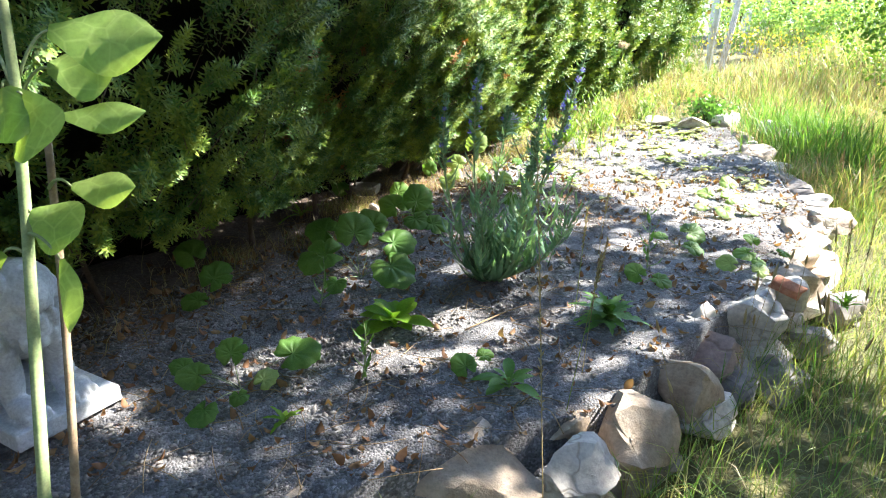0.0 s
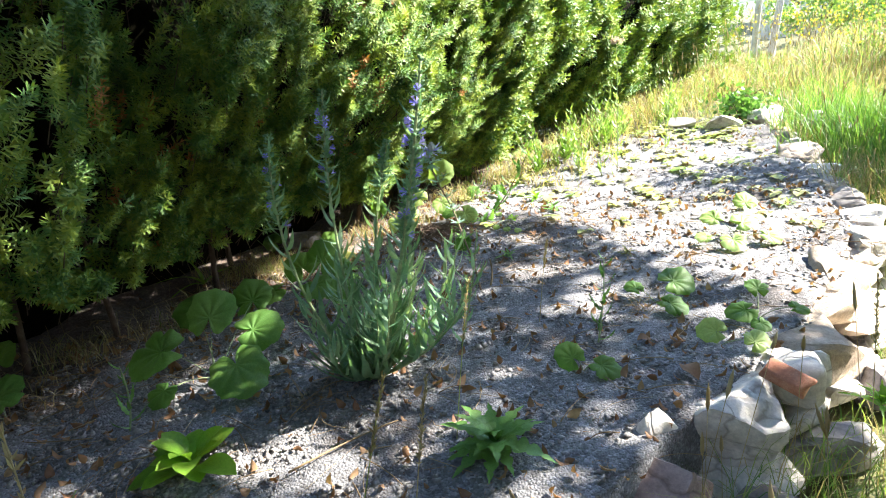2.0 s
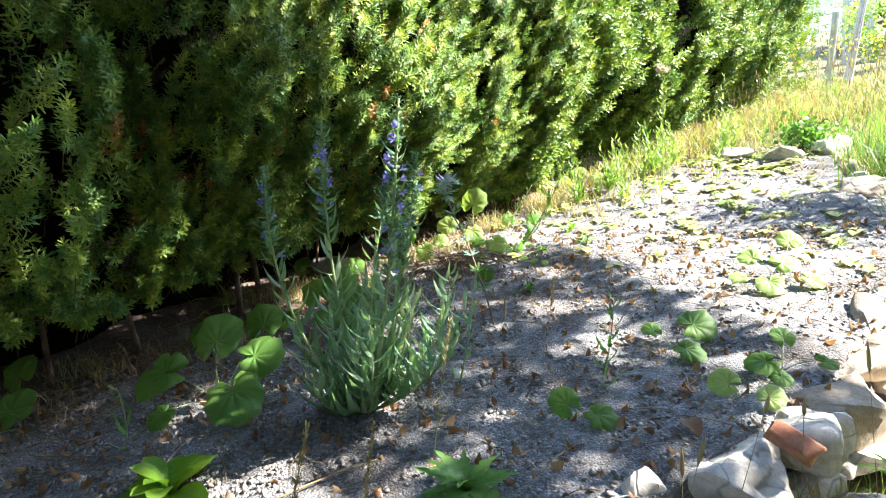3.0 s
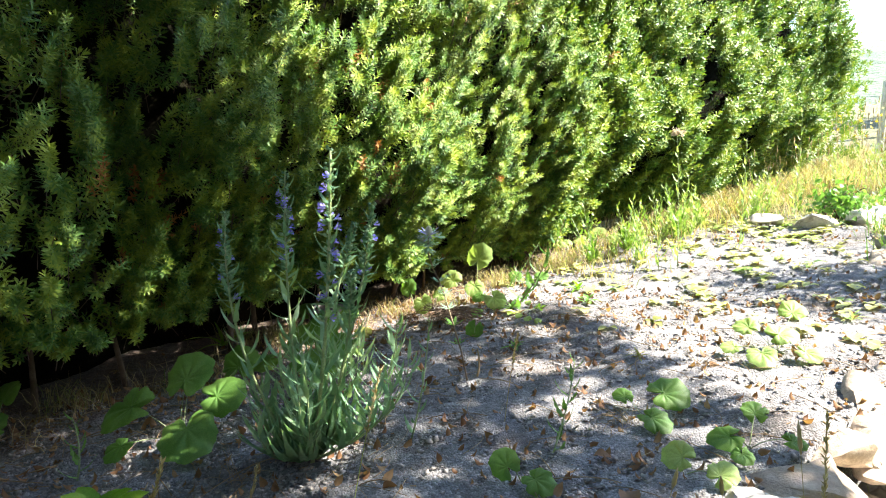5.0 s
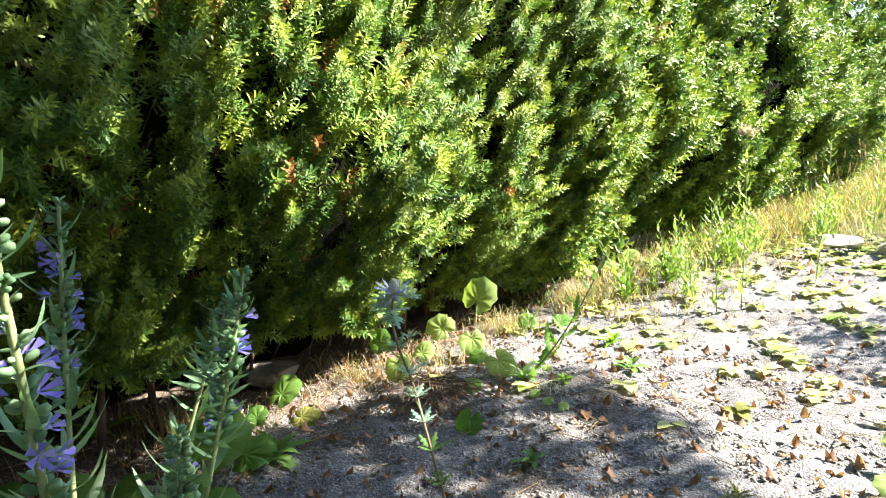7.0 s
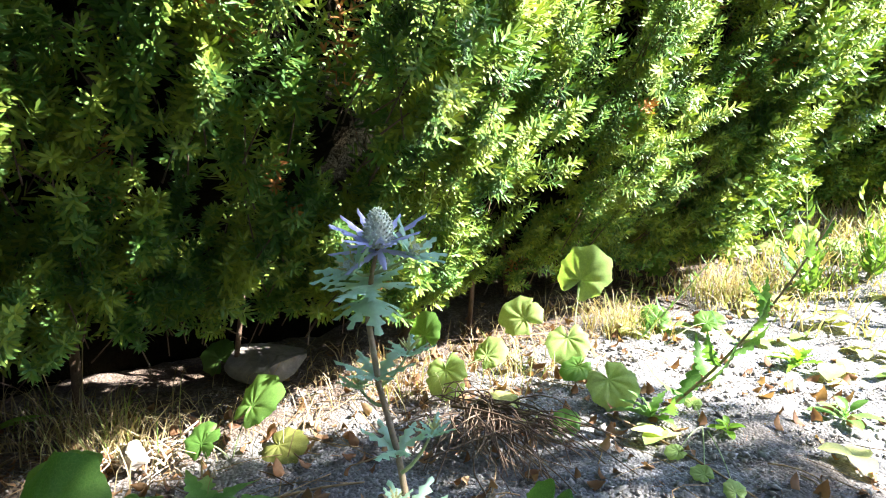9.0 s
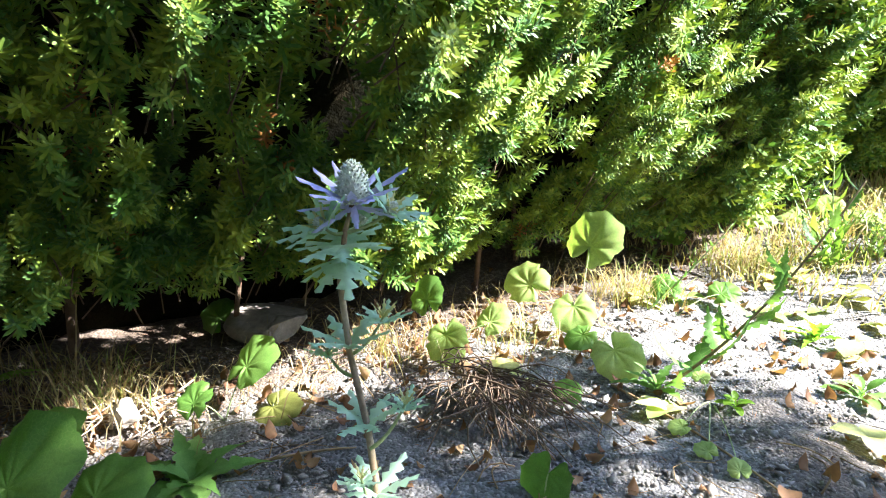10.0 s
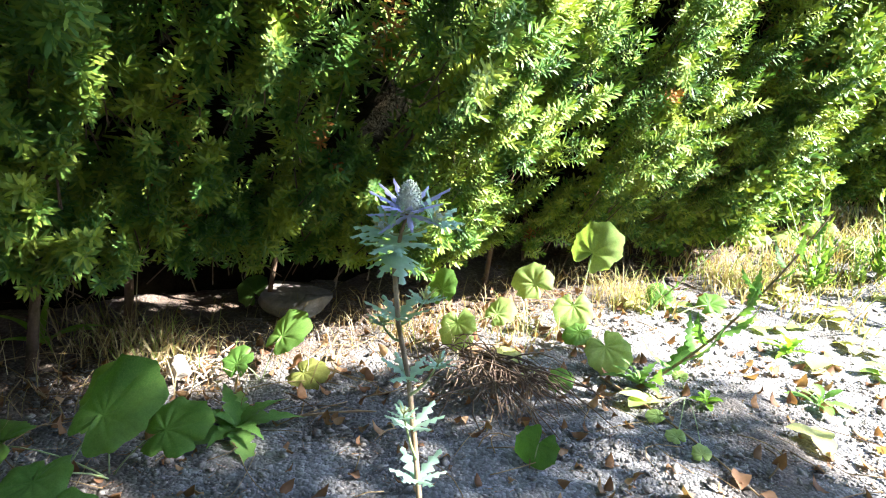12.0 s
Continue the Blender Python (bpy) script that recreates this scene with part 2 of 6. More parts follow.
def soil_material():
    """Pale grey gritty soil, with brown humus and small bright grains."""
    m = bpy.data.materials.new("gritty_grey_soil")
    t, p, out = nodes_of(m)
    pos = ground_coords(t)
    broad = noise_tex(t, 1.6, 4, 0.6, pos)
    mid = noise_tex(t, 14, 5, 0.7, pos)
    col = ramp(t, broad, [(0.3, (0.11, 0.09, 0.078)), (0.46, (0.162, 0.162, 0.171)), (0.7, (0.245, 0.24, 0.24))])
    col = mixed(t, 0.75, col, ramp(t, mid, [(0.3, (0.42, 0.38, 0.35)), (0.5, (0.95, 0.95, 0.96)), (0.72, (1.35, 1.33, 1.3))]), "MULTIPLY")
    across = t.nodes.new("ShaderNodeVectorMath")
    across.operation = "DOT_PRODUCT"
    across.inputs[1].default_value = (0.912, -0.41, 0.0)
    t.links.new(pos, across.inputs[0])
    ragged = t.nodes.new("ShaderNodeMath")
    ragged.operation = "MULTIPLY_ADD"
    t.links.new(noise_tex(t, 3.5, 4, 0.6, pos), ragged.inputs[0])
    ragged.inputs[1].default_value = 0.9
    t.links.new(across.outputs["Value"], ragged.inputs[2])
    shift = t.nodes.new("ShaderNodeMapRange")
    shift.inputs["From Min"].default_value, shift.inputs["From Max"].default_value = -1.75, -1.45
    shift.inputs["To Min"].default_value, shift.inputs["To Max"].default_value = 1.0, 0.0
    t.links.new(ragged.outputs[0], shift.inputs["Value"])
    col = mixed(t, shift.outputs["Result"], col, mixed(t, 0.75, col, (0.11, 0.072, 0.048)))
    v = t.nodes.new("ShaderNodeTexVoronoi")
    v.inputs["Scale"].default_value = 115
    t.links.new(pos, v.inputs["Vector"])
    grains = t.nodes.new("ShaderNodeSeparateColor")
    t.links.new(v.outputs["Color"], grains.inputs[0])
    col = mixed(t, 0.68, col, ramp(t, grains.outputs[0], [(0.0, (0.5, 0.48, 0.46)), (0.7, (1.05, 1.05, 1.05)), (1.0, (1.9, 1.88, 1.85))]), "MULTIPLY")
    t.links.new(col, p.inputs["Base Color"])
    p.inputs["Roughness"].default_value = 0.95
    hsum = t.nodes.new("ShaderNodeMath")
    hsum.operation = "SUBTRACT"
    t.links.new(noise_tex(t, 45, 5, 0.75, pos), hsum.inputs[0])
    t.links.new(v.outputs["Distance"], hsum.inputs[1])
    bumped(t, p, hsum.outputs[0], 0.65, 0.01)
    return m


M["soil"] = soil_material()
# almost no gloss, so the painted shade stays dark where sun hits it
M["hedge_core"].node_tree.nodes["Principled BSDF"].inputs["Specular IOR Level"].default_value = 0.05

# ---- mesh helpers ----
rng = np.random.default_rng(7)


def raw_mesh(name, V, F, materials, index=None, smooth=False):
    """A mesh from arrays: vertices n x 3 and faces m x k."""
    me = bpy.data.meshes.new(name)
    V, F = np.asarray(V, np.float32), np.asarray(F, np.int32)
    m, k = F.shape
    me.vertices.add(len(V))
    me.vertices.foreach_set("co", V.ravel())
    me.loops.add(m * k)
    me.loops.foreach_set("vertex_index", F.ravel())
    me.polygons.add(m)
    me.polygons.foreach_set("loop_start", np.arange(m, dtype=np.int32) * k)
    for mat in materials:
        me.materials.append(mat)
    if index is not None:
        me.polygons.foreach_set("material_index", np.asarray(index, np.int32))
    if smooth:
        me.polygons.foreach_set("use_smooth", np.ones(m, bool))
    me.update(calc_edges=True)
    me.validate()
    return me


def mesh_part(name, me, parent=None, at=None, label=""):
    ob = new(name, me)
    if parent:
        ob.parent = parent
    if at is not None:
        ob.matrix_basis = at
    return tagged(ob, label)


def thing(name, at, label, category, group=""):
    ob = new(name)
    ob.empty_display_size = 0.05
    ob.matrix_basis = at
    return tagged(ob, label, category, group)


def bm_mesh(name, bm, material, smooth=True):
    me = bpy.data.meshes.new(name)
    for f in bm.faces:
        f.smooth = smooth
    bm.to_mesh(me)
    bm.free()
    me.materials.append(material)
    return me


def frames_for(d, roll):
    """Turns that take +z to each row of d, n x 3 x 3, rolled about it."""
    d = d / np.linalg.norm(d, axis=1, keepdims=True)
    helper = np.where(np.abs(d[:, 2:3]) > 0.95, [[1.0, 0, 0]], [[0, 0, 1.0]])
    a = np.cross(helper, d)
    a /= np.linalg.norm(a, axis=1, keepdims=True)
    b = np.cross(d, a)
    c, s = np.cos(roll)[:, None], np.sin(roll)[:, None]
    return np.stack([a * c + b * s, b * c - a * s, d], axis=2)


def stamp(V, F, R, T, S):
    """Copies of a template (V, F) under turns R, places T and sizes S (n, or n x 3)."""
    S = np.asarray(S, float)
    S = np.repeat(S[:, None], 3, 1) if S.ndim == 1 else S
    out = np.einsum("nij,nkj->nki", R, V[None] * S[:, None, :]) + T[:, None, :]
    faces = F[None] + (np.arange(len(T)) * len(V))[:, None, None]
    return out.reshape(-1, 3), faces.reshape(-1, F.shape[1])


def joined(pieces):
    """One (V, F, index) from several (V, F, material number)."""
    vs, fs, ms, n = [], [], [], 0
    for V, F, mi in pieces:
        vs.append(V), fs.append(F + n), ms.append(np.full(len(F), mi))
        n += len(V)
    return np.concatenate(vs), np.concatenate(fs), np.concatenate(ms)


def tube(points, radii, sides=6):
    """A round stem along points, as triangles."""
    P = np.asarray(points, float)
    r = np.asarray(radii, float) if np.ndim(radii) else np.full(len(P), radii)
    d = np.gradient(P, axis=0)
    R = frames_for(d, np.zeros(len(P)))
    a = np.arange(sides) * 2 * np.pi / sides
    ring = np.stack([np.cos(a), np.sin(a), 0 * a], 1)
    V = (np.einsum("nij,kj->nki", R, ring) * r[:, None, None] + P[:, None]).reshape(-1, 3)
    F = []
    for i in range(len(P) - 1):
        for j in range(sides):
            p, q = i * sides + j, i * sides + (j + 1) % sides
            F += [(p, q, q + sides), (p, q + sides, p + sides)]
    for j in range(1, sides - 1):
        F.append((0, j + 1, j))
        F.append((len(V) - sides, len(V) - sides + j, len(V) - sides + j + 1))
    return V, np.array(F)


def curve_points(a, b, sag=(0, 0, 0), n=8):
    """Points on a bow from a to b, whose middle is moved by sag."""
    t = np.linspace(0, 1, n)[:, None]
    return np.asarray(a) * (1 - t) + np.asarray(b) * t + np.asarray(sag) * 4 * t * (1 - t)


def blade_leaf(width, bend=0.3, fold=0.25, rows=7, shape="lance", teeth=0, wave=0.0):
    """A leaf 1 long, from the origin along +z, its face towards +y, as triangles."""
    V, F = [], []
    for i in range(rows + 1):
        t = i / rows
        if shape == "lance":
            w = math.sin(math.pi * min(1, 0.06 + 0.94 * t) ** 0.75)
        elif shape == "oval":
            w = math.sin(math.pi * (0.03 + 0.97 * t)) ** 0.6 if 0 < t < 1 else 0.06
        elif shape == "spoon":
            w = 0.22 + 0.78 * math.sin(math.pi * max(0, (t - 0.25) / 0.75)) ** 0.7 if t < 0.99 else 0.05
        else:
            w = math.sin(math.pi * (0.1 + 0.9 * t) ** 1.25) + 0.02 if t < 1 else 0.02
        if teeth:
            w *= 0.55 + 0.6 * abs(math.sin(math.pi * teeth * t)) ** 0.7
        w = max(w, 0.03) * width / 2
        y = -bend * t * t
        z = t * (1 - 0.25 * bend * t)
        lift = wave * math.sin(9 * t)
        V += [(-w, y + fold * w + lift, z), (0, y, z), (w, y + fold * w - lift, z)]
    for i in range(rows):
        for j in range(2):
            p = 3 * i + j
            F += [(p, p + 1, p + 4), (p, p + 4, p + 3)]
    return np.array(V), np.array(F)


def round_leaf(seed, lobes=9, notch=0.8, ripple=0.05):
    """A broad, bluntly toothed, heart-shaped leaf about 1 across, its stalk at the origin and its tip towards +y; raised between the veins, here and there bitten at the edge."""
    r = np.random.default_rng(seed)
    n = 72
    a = np.linspace(-np.pi, np.pi, n, endpoint=False) + np.pi / n
    turn = r.uniform(-0.2, 0.2)
    rad = 0.5 + 0.04 * np.cos(a + turn) + 0.03 * np.cos(2 * a + r.uniform(-0.6, 0.6))
    rad += 0.055 * (1 - np.abs(np.sin((a + turn) * lobes / 2)) ** 0.7) + r.normal(0, 0.008, n)
    rad *= 1 - notch * np.exp(-((np.abs(a) - np.pi) / 0.2) ** 2)
    for _ in range(int(r.integers(0, 3))):
        rad *= 1 - r.uniform(0.12, 0.34) * np.exp(-((a - r.uniform(-2.3, 2.3)) / r.uniform(0.07, 0.16)) ** 2)
    ph = r.uniform(0, 6, 3)
    V = [(0, 0, 0)]
    rings = (0.2, 0.45, 0.72, 0.9, 1.0)
    for f in rings:
        for ang, q in zip(a, rad):
            z = ripple * f * f * (math.sin(2 * ang + ph[0]) + 0.7 * math.sin(3 * ang + ph[1]) + 0.35 * math.sin(7 * ang + ph[2])) + 0.07 * f - 0.1 * f ** 4 + 0.022 * abs(math.sin((ang + turn) * lobes / 2)) * math.sin(math.pi * min(f, 0.95))
            V.append((math.sin(ang) * q * f, math.cos(ang) * q * f + 0.1 * f, z))
    F = []
    for j in range(n):
        k = (j + 1) % n
        F.append((0, 1 + k, 1 + j))
        for ring in range(len(rings) - 1):
            p, q = 1 + ring * n + j, 1 + ring * n + k
            F += [(p, q, q + n), (p, q + n, p + n)]
    return np.array(V), np.array(F)


def rock_mesh(name, size, seed, material, cuts=9, rough=0.1, level=3, block=0.55):
    """A fieldstone: a lump cut by planes, with uneven faces and worn edges."""
    r = np.random.default_rng(seed)
    bm = bmesh.new()
    bmesh.ops.create_icosphere(bm, subdivisions=level, radius=1)
    planes = []
    for _ in range(cuts):
        d = r.normal(size=3)
        planes.append((Vector(d / np.linalg.norm(d)), r.uniform(0.5, 0.8)))
    off = Vector(r.uniform(-50, 50, 3))
    for v in bm.verts:
        c = Vector([math.copysign(abs(q) ** block, q) for q in v.co]) * 0.88
        for d, k in planes:
            over = c.dot(d) - k
            if over > 0:
                c -= d * over * 0.98
        c += v.co * (noise.fractal(c * 1.7 + off, 0.8, 2.1, 4) * rough + noise.noise(c * 7 + off) * 0.02)
        v.co = Vector((c.x * size[0], c.y * size[1], c.z * size[2]))
    me = bm_mesh(name, bm, material)
    me.set_sharp_from_angle(angle=radians(38))
    return me


# ---- lie of the land ----
def smooth(a, b, x):
    t = np.clip((np.asarray(x, float) - a) / (b - a), 0, 1)
    return t * t * (3 - 2 * t)


EDGE_Y = [-0.6, 0.3, 0.62, 0.95, 1.2, 1.36, 1.5, 1.65, 1.9, 2.05, 2.3, 2.6, 3.07, 3.7, 4.3, 5.4, 6.0, 7.1, 8.2]
EDGE_X = [-4.5, -2.4, -1.2, -0.5, -0.05, 0.2, 0.5, 0.73, 0.98, 1.12, 1.36, 1.62, 2.05, 2.5, 2.88, 3.17, 3.32, 3.5, 3.7]


def edge_x(y):
    """Where the stone edging of the bed runs."""
    return np.interp(y, EDGE_Y, EDGE_X)


def hedge_x(y):
    """Where the face of the hedge runs."""
    return np.where(np.asarray(y) < 7, 0.09 + 0.45 * (np.asarray(y) - 4.15), 1.3725 + 0.66 * (np.asarray(y) - 7))


def rise(y):
    y = np.asarray(y, float)
    return 0.055 * np.maximum(0, np.minimum(y, 45) - 5.2) * smooth(4.8, 7.5, y)


def bed_z(x, y):
    x, y = np.asarray(x, float), np.asarray(y, float)
    lump = 0.014 * np.sin(2.1 * x + 1.3 * y) * np.sin(1.7 * y - 0.6 * x) + 0.012 * np.sin(5.3 * x) * np.sin(4.7 * y + 1)
    return rise(y) + lump - 0.026


def lawn_z(x, y):
    x, y = np.asarray(x, float), np.asarray(y, float)
    out = smooth(-0.25, 0.1, x - edge_x(y))
    low = -0.36 + 0.3 * smooth(7.0, 10.5, y)
    return rise(y) + low + 0.04 * np.sin(1.3 * x) * np.sin(0.9 * y + 0.5) * out


def graded(near, step, far, growth):
    a = list(np.arange(0, near, step))
    while a[-1] < far:
        a.append(a[-1] + step)
        step *= growth
    return np.array(a)


def grid_faces(ny, nx):
    i, j = np.meshgrid(np.arange(ny - 1), np.arange(nx - 1), indexing="ij")
    p = (i * nx + j).ravel()
    return np.stack([p, p + 1, p + nx + 1, p + nx], 1)


half = graded(9, 0.2, 3000, 1.25)
xs = np.concatenate([-half[:0:-1], half]) + 1.0
ys = np.concatenate([-half[:0:-1], half]) + 4.0
X, Y = np.meshgrid(xs, ys)
Z = lawn_z(X, Y)
tagged(new("ground", raw_mesh("ground", np.stack([X, Y, Z], 2).reshape(-1, 3), grid_faces(len(ys), len(xs)), [M["earth"]], smooth=True)), kind="structure")

# plain unseen walls, added behind the walk to hold back sky light
wall_mat = solid_mat("sky_block_plaster", (0.16, 0.15, 0.135), (0.22, 0.205, 0.185), (0.29, 0.27, 0.24), 1.5, 0.9, 0.4, 0.01, 30)
for name, size, at in (("wall_east", (0.3, 15.5, 6.4), (11.5, -0.4, 2.7)), ("wall_south", (17.5, 0.3, 6.4), (2.9, -8.0, 2.7))):
    bm = bmesh.new()
    bmesh.ops.create_cube(bm, size=1)
    bmesh.ops.scale(bm, vec=size, verts=bm.verts)
    bmesh.ops.bevel(bm, geom=bm.edges[:], offset=0.02, segments=2, affect="EDGES")
    ob = new(name, bm_mesh(name, bm, wall_mat, False))
    ob.matrix_basis = pose(*at)
    tagged(ob, kind="structure")

# the raised bed: one sheet of soil from under the hedge to the stones, turned down at its edge
rows_y = np.arange(-0.5, 9.4, 0.035)
u = np.linspace(0, 1, 150)
Yb = np.repeat(rows_y[:, None], len(u), 1)
left, right = hedge_x(rows_y) - 1.9, np.minimum(edge_x(rows_y) - 0.1, 4.2)
Xb = left[:, None] + (right - left)[:, None] * u[None]
Zb = bed_z(Xb, Yb) + rng.normal(0, 0.0035, Xb.shape)
for i in range(Xb.shape[0]):
    for j in range(0, Xb.shape[1]):
        Zb[i, j] += 0.02 * noise.noise(Vector((Xb[i, j] * 6, Yb[i, j] * 6, 3))) + 0.008 * noise.noise(Vector((Xb[i, j] * 19, Yb[i, j] * 19, 5)))
end = smooth(7.6, 9.2, Yb)
Zb = Zb - 0.25 * end
Xb = np.concatenate([Xb, Xb[:, -1:] + 0.04], 1)
Zb = np.concatenate([Zb, Zb[:, -1:] * 0 - 0.5], 1)
Yb = np.concatenate([Yb, Yb[:, -1:]], 1)
tagged(new("planting_bed", raw_mesh("planting_bed", np.stack([Xb, Yb, Zb], 2).reshape(-1, 3), grid_faces(*Xb.shape), [M["soil"]], smooth=True)), kind="structure")


# ---- the yew hedge ----
def shoot_template(count, length, needle, width, seed):
    r = np.random.default_rng(seed)
    V, F = [], []
    for i in range(count):
        f = i / (count - 1)
        ang = i * 2.39996 + r.uniform(-0.3, 0.3)
        out = np.array([math.cos(ang), math.sin(ang), 0])
        d = out * (1.0 - 0.8 * f ** 4) + np.array([0, 0, 0.22 + 0.8 * f ** 3])
        d /= np.linalg.norm(d)
        side = np.cross(d, [0, 0, 1.0]) + r.normal(0, 0.15, 3)
        side /= np.linalg.norm(side)
        base = np.array([0, 0, f * length])
        n = needle * r.uniform(0.8, 1.1) * (1 - 0.3 * f ** 4)
        k = len(V)
        V += [base + side * width * 0.3, base - side * width * 0.3, base + d * n * 0.72 + side * width / 2, base + d * n * 0.72 - side * width / 2, base + d * n]
        F += [(k, k + 2, k + 1), (k + 1, k + 2, k + 3), (k + 3, k + 2, k + 4)]
    return np.array(V), np.array(F)


def hedge_top(y):
    return 3.15 + 0.06 * np.sin(np.asarray(y) * 2.3) + rise(y) * 0.6 - 1.1 * smooth(9.9, 12.2, y) ** 2


def hedge_offset(y, z):
    """How far the leafy face stands out (+) or back (-) of the hedge's line."""
    low = np.clip(1 - (z - rise(y)) / 0.95, 0, 1)
    o = -(0.72 - 0.2 * smooth(6.6, 9.0, y)) * low ** 1.1
    o -= 0.35 * smooth(-0.35, 0.0, z - hedge_top(y))
    o += 0.055 * np.sin(y * 3.1 + 0.8 * np.sin(z * 2.2)) + 0.05 * np.sin(y * 7.3 + z * 2.0) + 0.05 * np.sin(z * 5 + y * 2.1)
    end = smooth(10.7, 12.1, y)
    return o - 0.9 * end ** 2


HN = np.array([0.912, -0.41, 0.0])
HU = np.array([0.41, 0.912, 0.0])


def hedge_clumps(y0, y1, count, r, inner=0.0):
    y = r.uniform(y0, y1, count)
    foot = 0.28 - 0.16 * smooth(4.2, 5.0, y)
    z = rise(y) + foot + (hedge_top(y) - rise(y) - foot) * r.uniform(0, 1, count) ** 1.25
    depth = np.abs(r.normal(0, 0.085, count))
    gap = np.array([noise.noise(Vector((a * 1.9, b * 0.95, 7.0))) for a, b in zip(y, z)])
    depth += 0.3 * smooth(0.2, 0.5, gap) + inner
    P = np.stack([hedge_x(y), y, z], 1) + HN * (hedge_offset(y, z) - depth)[:, None]
    D = HN * r.uniform(0.25, 0.9, count)[:, None] + HU * r.normal(0, 0.3, count)[:, None]
    D[:, 2] = r.uniform(0.35, 1.0, count)
    return P, D / np.linalg.norm(D, axis=1, keepdims=True)


def hedge_shoots(y0, y1, clumps, per, size, r, inner=0.0):
    """Shoots in sprays: one leader and its side shoots, alternating along it."""
    P, D = hedge_clumps(y0, y1, clumps, r, inner)
    T, Dir, S = [], [], []
    length = r.uniform(0.09, 0.2, clumps)
    side = np.cross(D, r.normal(size=(clumps, 3)))
    side /= np.linalg.norm(side, axis=1, keepdims=True)
    for k in range(per):
        f = k / (per - 1)
        sgn = 1 if k % 2 else -1
        spread = side * sgn * (0.75 - 0.7 * f) + r.normal(0, 0.16, (clumps, 3))
        T.append(P + D * (length * f)[:, None])
        Dir.append(D * (0.7 + 0.4 * f) + spread + HN * 0.45)
        S.append(size * r.uniform(0.7, 1.25, clumps))
    T, Dir, S = np.concatenate(T), np.concatenate(Dir), np.concatenate(S)
    return T, frames_for(Dir, r.uniform(0, 6.28, len(T))), S, (P, D, length)


hedge = thing("yew_hedge", pose(0, 0, 0), "long dense green yew hedge with an undercut shaded foot", "hedge")
r = np.random.default_rng(21)
near_tpl = [shoot_template(31, 0.085, 0.034, 0.0064, 1), shoot_template(31, 0.085, 0.034, 0.0064, 2), shoot_template(14, 0.1, 0.036, 0.0085, 3)]
far_tpl = [shoot_template(13, 0.085, 0.036, 0.0105, s) for s in (4, 5)]
pieces = []
for tpl, (y0, y1, n, per, size, inner) in zip(near_tpl, ((-0.8, 6.4, 1050, 7, 1.05, 0.0), (2.9, 6.6, 1250, 7, 0.98, 0.0), (-0.5, 8.0, 1500, 7, 1.1, 0.2))):
    T, R, S, sprays = hedge_shoots(y0, y1, n, per, size, r, inner)
    V, F = stamp(*tpl, R, T, S)
    pieces.append((V, F, 0))
    twig = np.array([(0.0015, 0, 0), (-0.0008, 0.0013, 0), (-0.0008, -0.0013, 0), (0.0008, 0, 1), (-0.0004, 0.0006, 1), (-0.0004, -0.0006, 1)])
    twig_f = np.array([(0, 1, 4), (0, 4, 3), (1, 2, 5), (1, 5, 4), (2, 0, 3), (2, 3, 5)])
    V, F = stamp(twig * [1.6, 1.6, 1], twig_f, frames_for(sprays[1], np.zeros(n)), sprays[0] - sprays[1] * 0.1, np.stack([np.ones(n), np.ones(n), sprays[2] + 0.1], 1))
    pieces.append((V, F, 1))
V, F, mi = joined(pieces)
# brown inner shoots that show between the green ones
T, R, S, sprays = hedge_shoots(2.6, 8.0, 150, 5, 0.8, r, 0.09)
V, F = stamp(*near_tpl[2], R, T, S)
tagged(mesh_part("brown_foliage", raw_mesh("brown_foliage", V, F, [M["needle_dry"]]), hedge, label="browned inner yew shoots"), kind="stuff")
V, F, mi = joined(pieces)
tagged(mesh_part("foliage", raw_mesh("foliage", V, F, [M["needle"], M["bark"]], mi), hedge), kind="stuff")
pieces = []
for tpl, (y0, y1, n, per, size) in zip(far_tpl, ((5.9, 12.1, 2900, 8, 1.3), (-3.5, 0.2, 420, 8, 1.2))):
    T, R, S, _ = hedge_shoots(y0, y1, n, per, size, r)
    V, F = stamp(*tpl, R, T, S)
    pieces.append((V, F, 0))
# shoots along the top and on the far end
n = 1500
y = r.uniform(0, 12.0, n)
P = np.stack([hedge_x(y), y, hedge_top(y) - 0.12 + r.uniform(-0.05, 0.16, n)], 1) + HN * (-r.uniform(0.1, 0.9, n))[:, None]
V, F = stamp(*far_tpl[0], frames_for(r.normal(0, 0.3, (n, 3)) + [0.1, 0, 1], r.uniform(0, 6, n)), P, r.uniform(0.9, 1.7, n))
pieces.append((V, F, 0))
n = 900
y = r.uniform(11.4, 12.2, n)
z = rise(11.8) + r.uniform(0.1, 1, n) * 1.9
P = np.stack([hedge_x(y), y, z], 1) + HN * (-r.uniform(0.0, 1.1, n))[:, None]
V, F = stamp(*far_tpl[1], frames_for(r.normal(0, 0.35, (n, 3)) + HU + [0, 0, 1], r.uniform(0, 6, n)), P, r.uniform(0.9, 1.6, n))
pieces.append((V, F, 0))
V, F, mi = joined(pieces)
tagged(mesh_part("far_foliage", raw_mesh("far_foliage", V, F, [M["needle"]]), hedge), kind="stuff")
# the dead spray in the lit face
n = 34
P = np.array([0.2, 4.48, 1.36]) + r.normal(0, 1, (n, 3)) * [0.012, 0.014, 0.06] + HN * 0.03
V, F = stamp(*near_tpl[0], frames_for(r.normal(0, 0.3, (n, 3)) + HN * 0.5 + [0, 0, 0.8], r.uniform(0, 6, n)), P, r.uniform(0.5, 0.9, n))
mesh_part("dead_spray", raw_mesh("dead_spray", V, F, [M["needle_dry"]]), hedge, label="dry orange-brown yew spray")
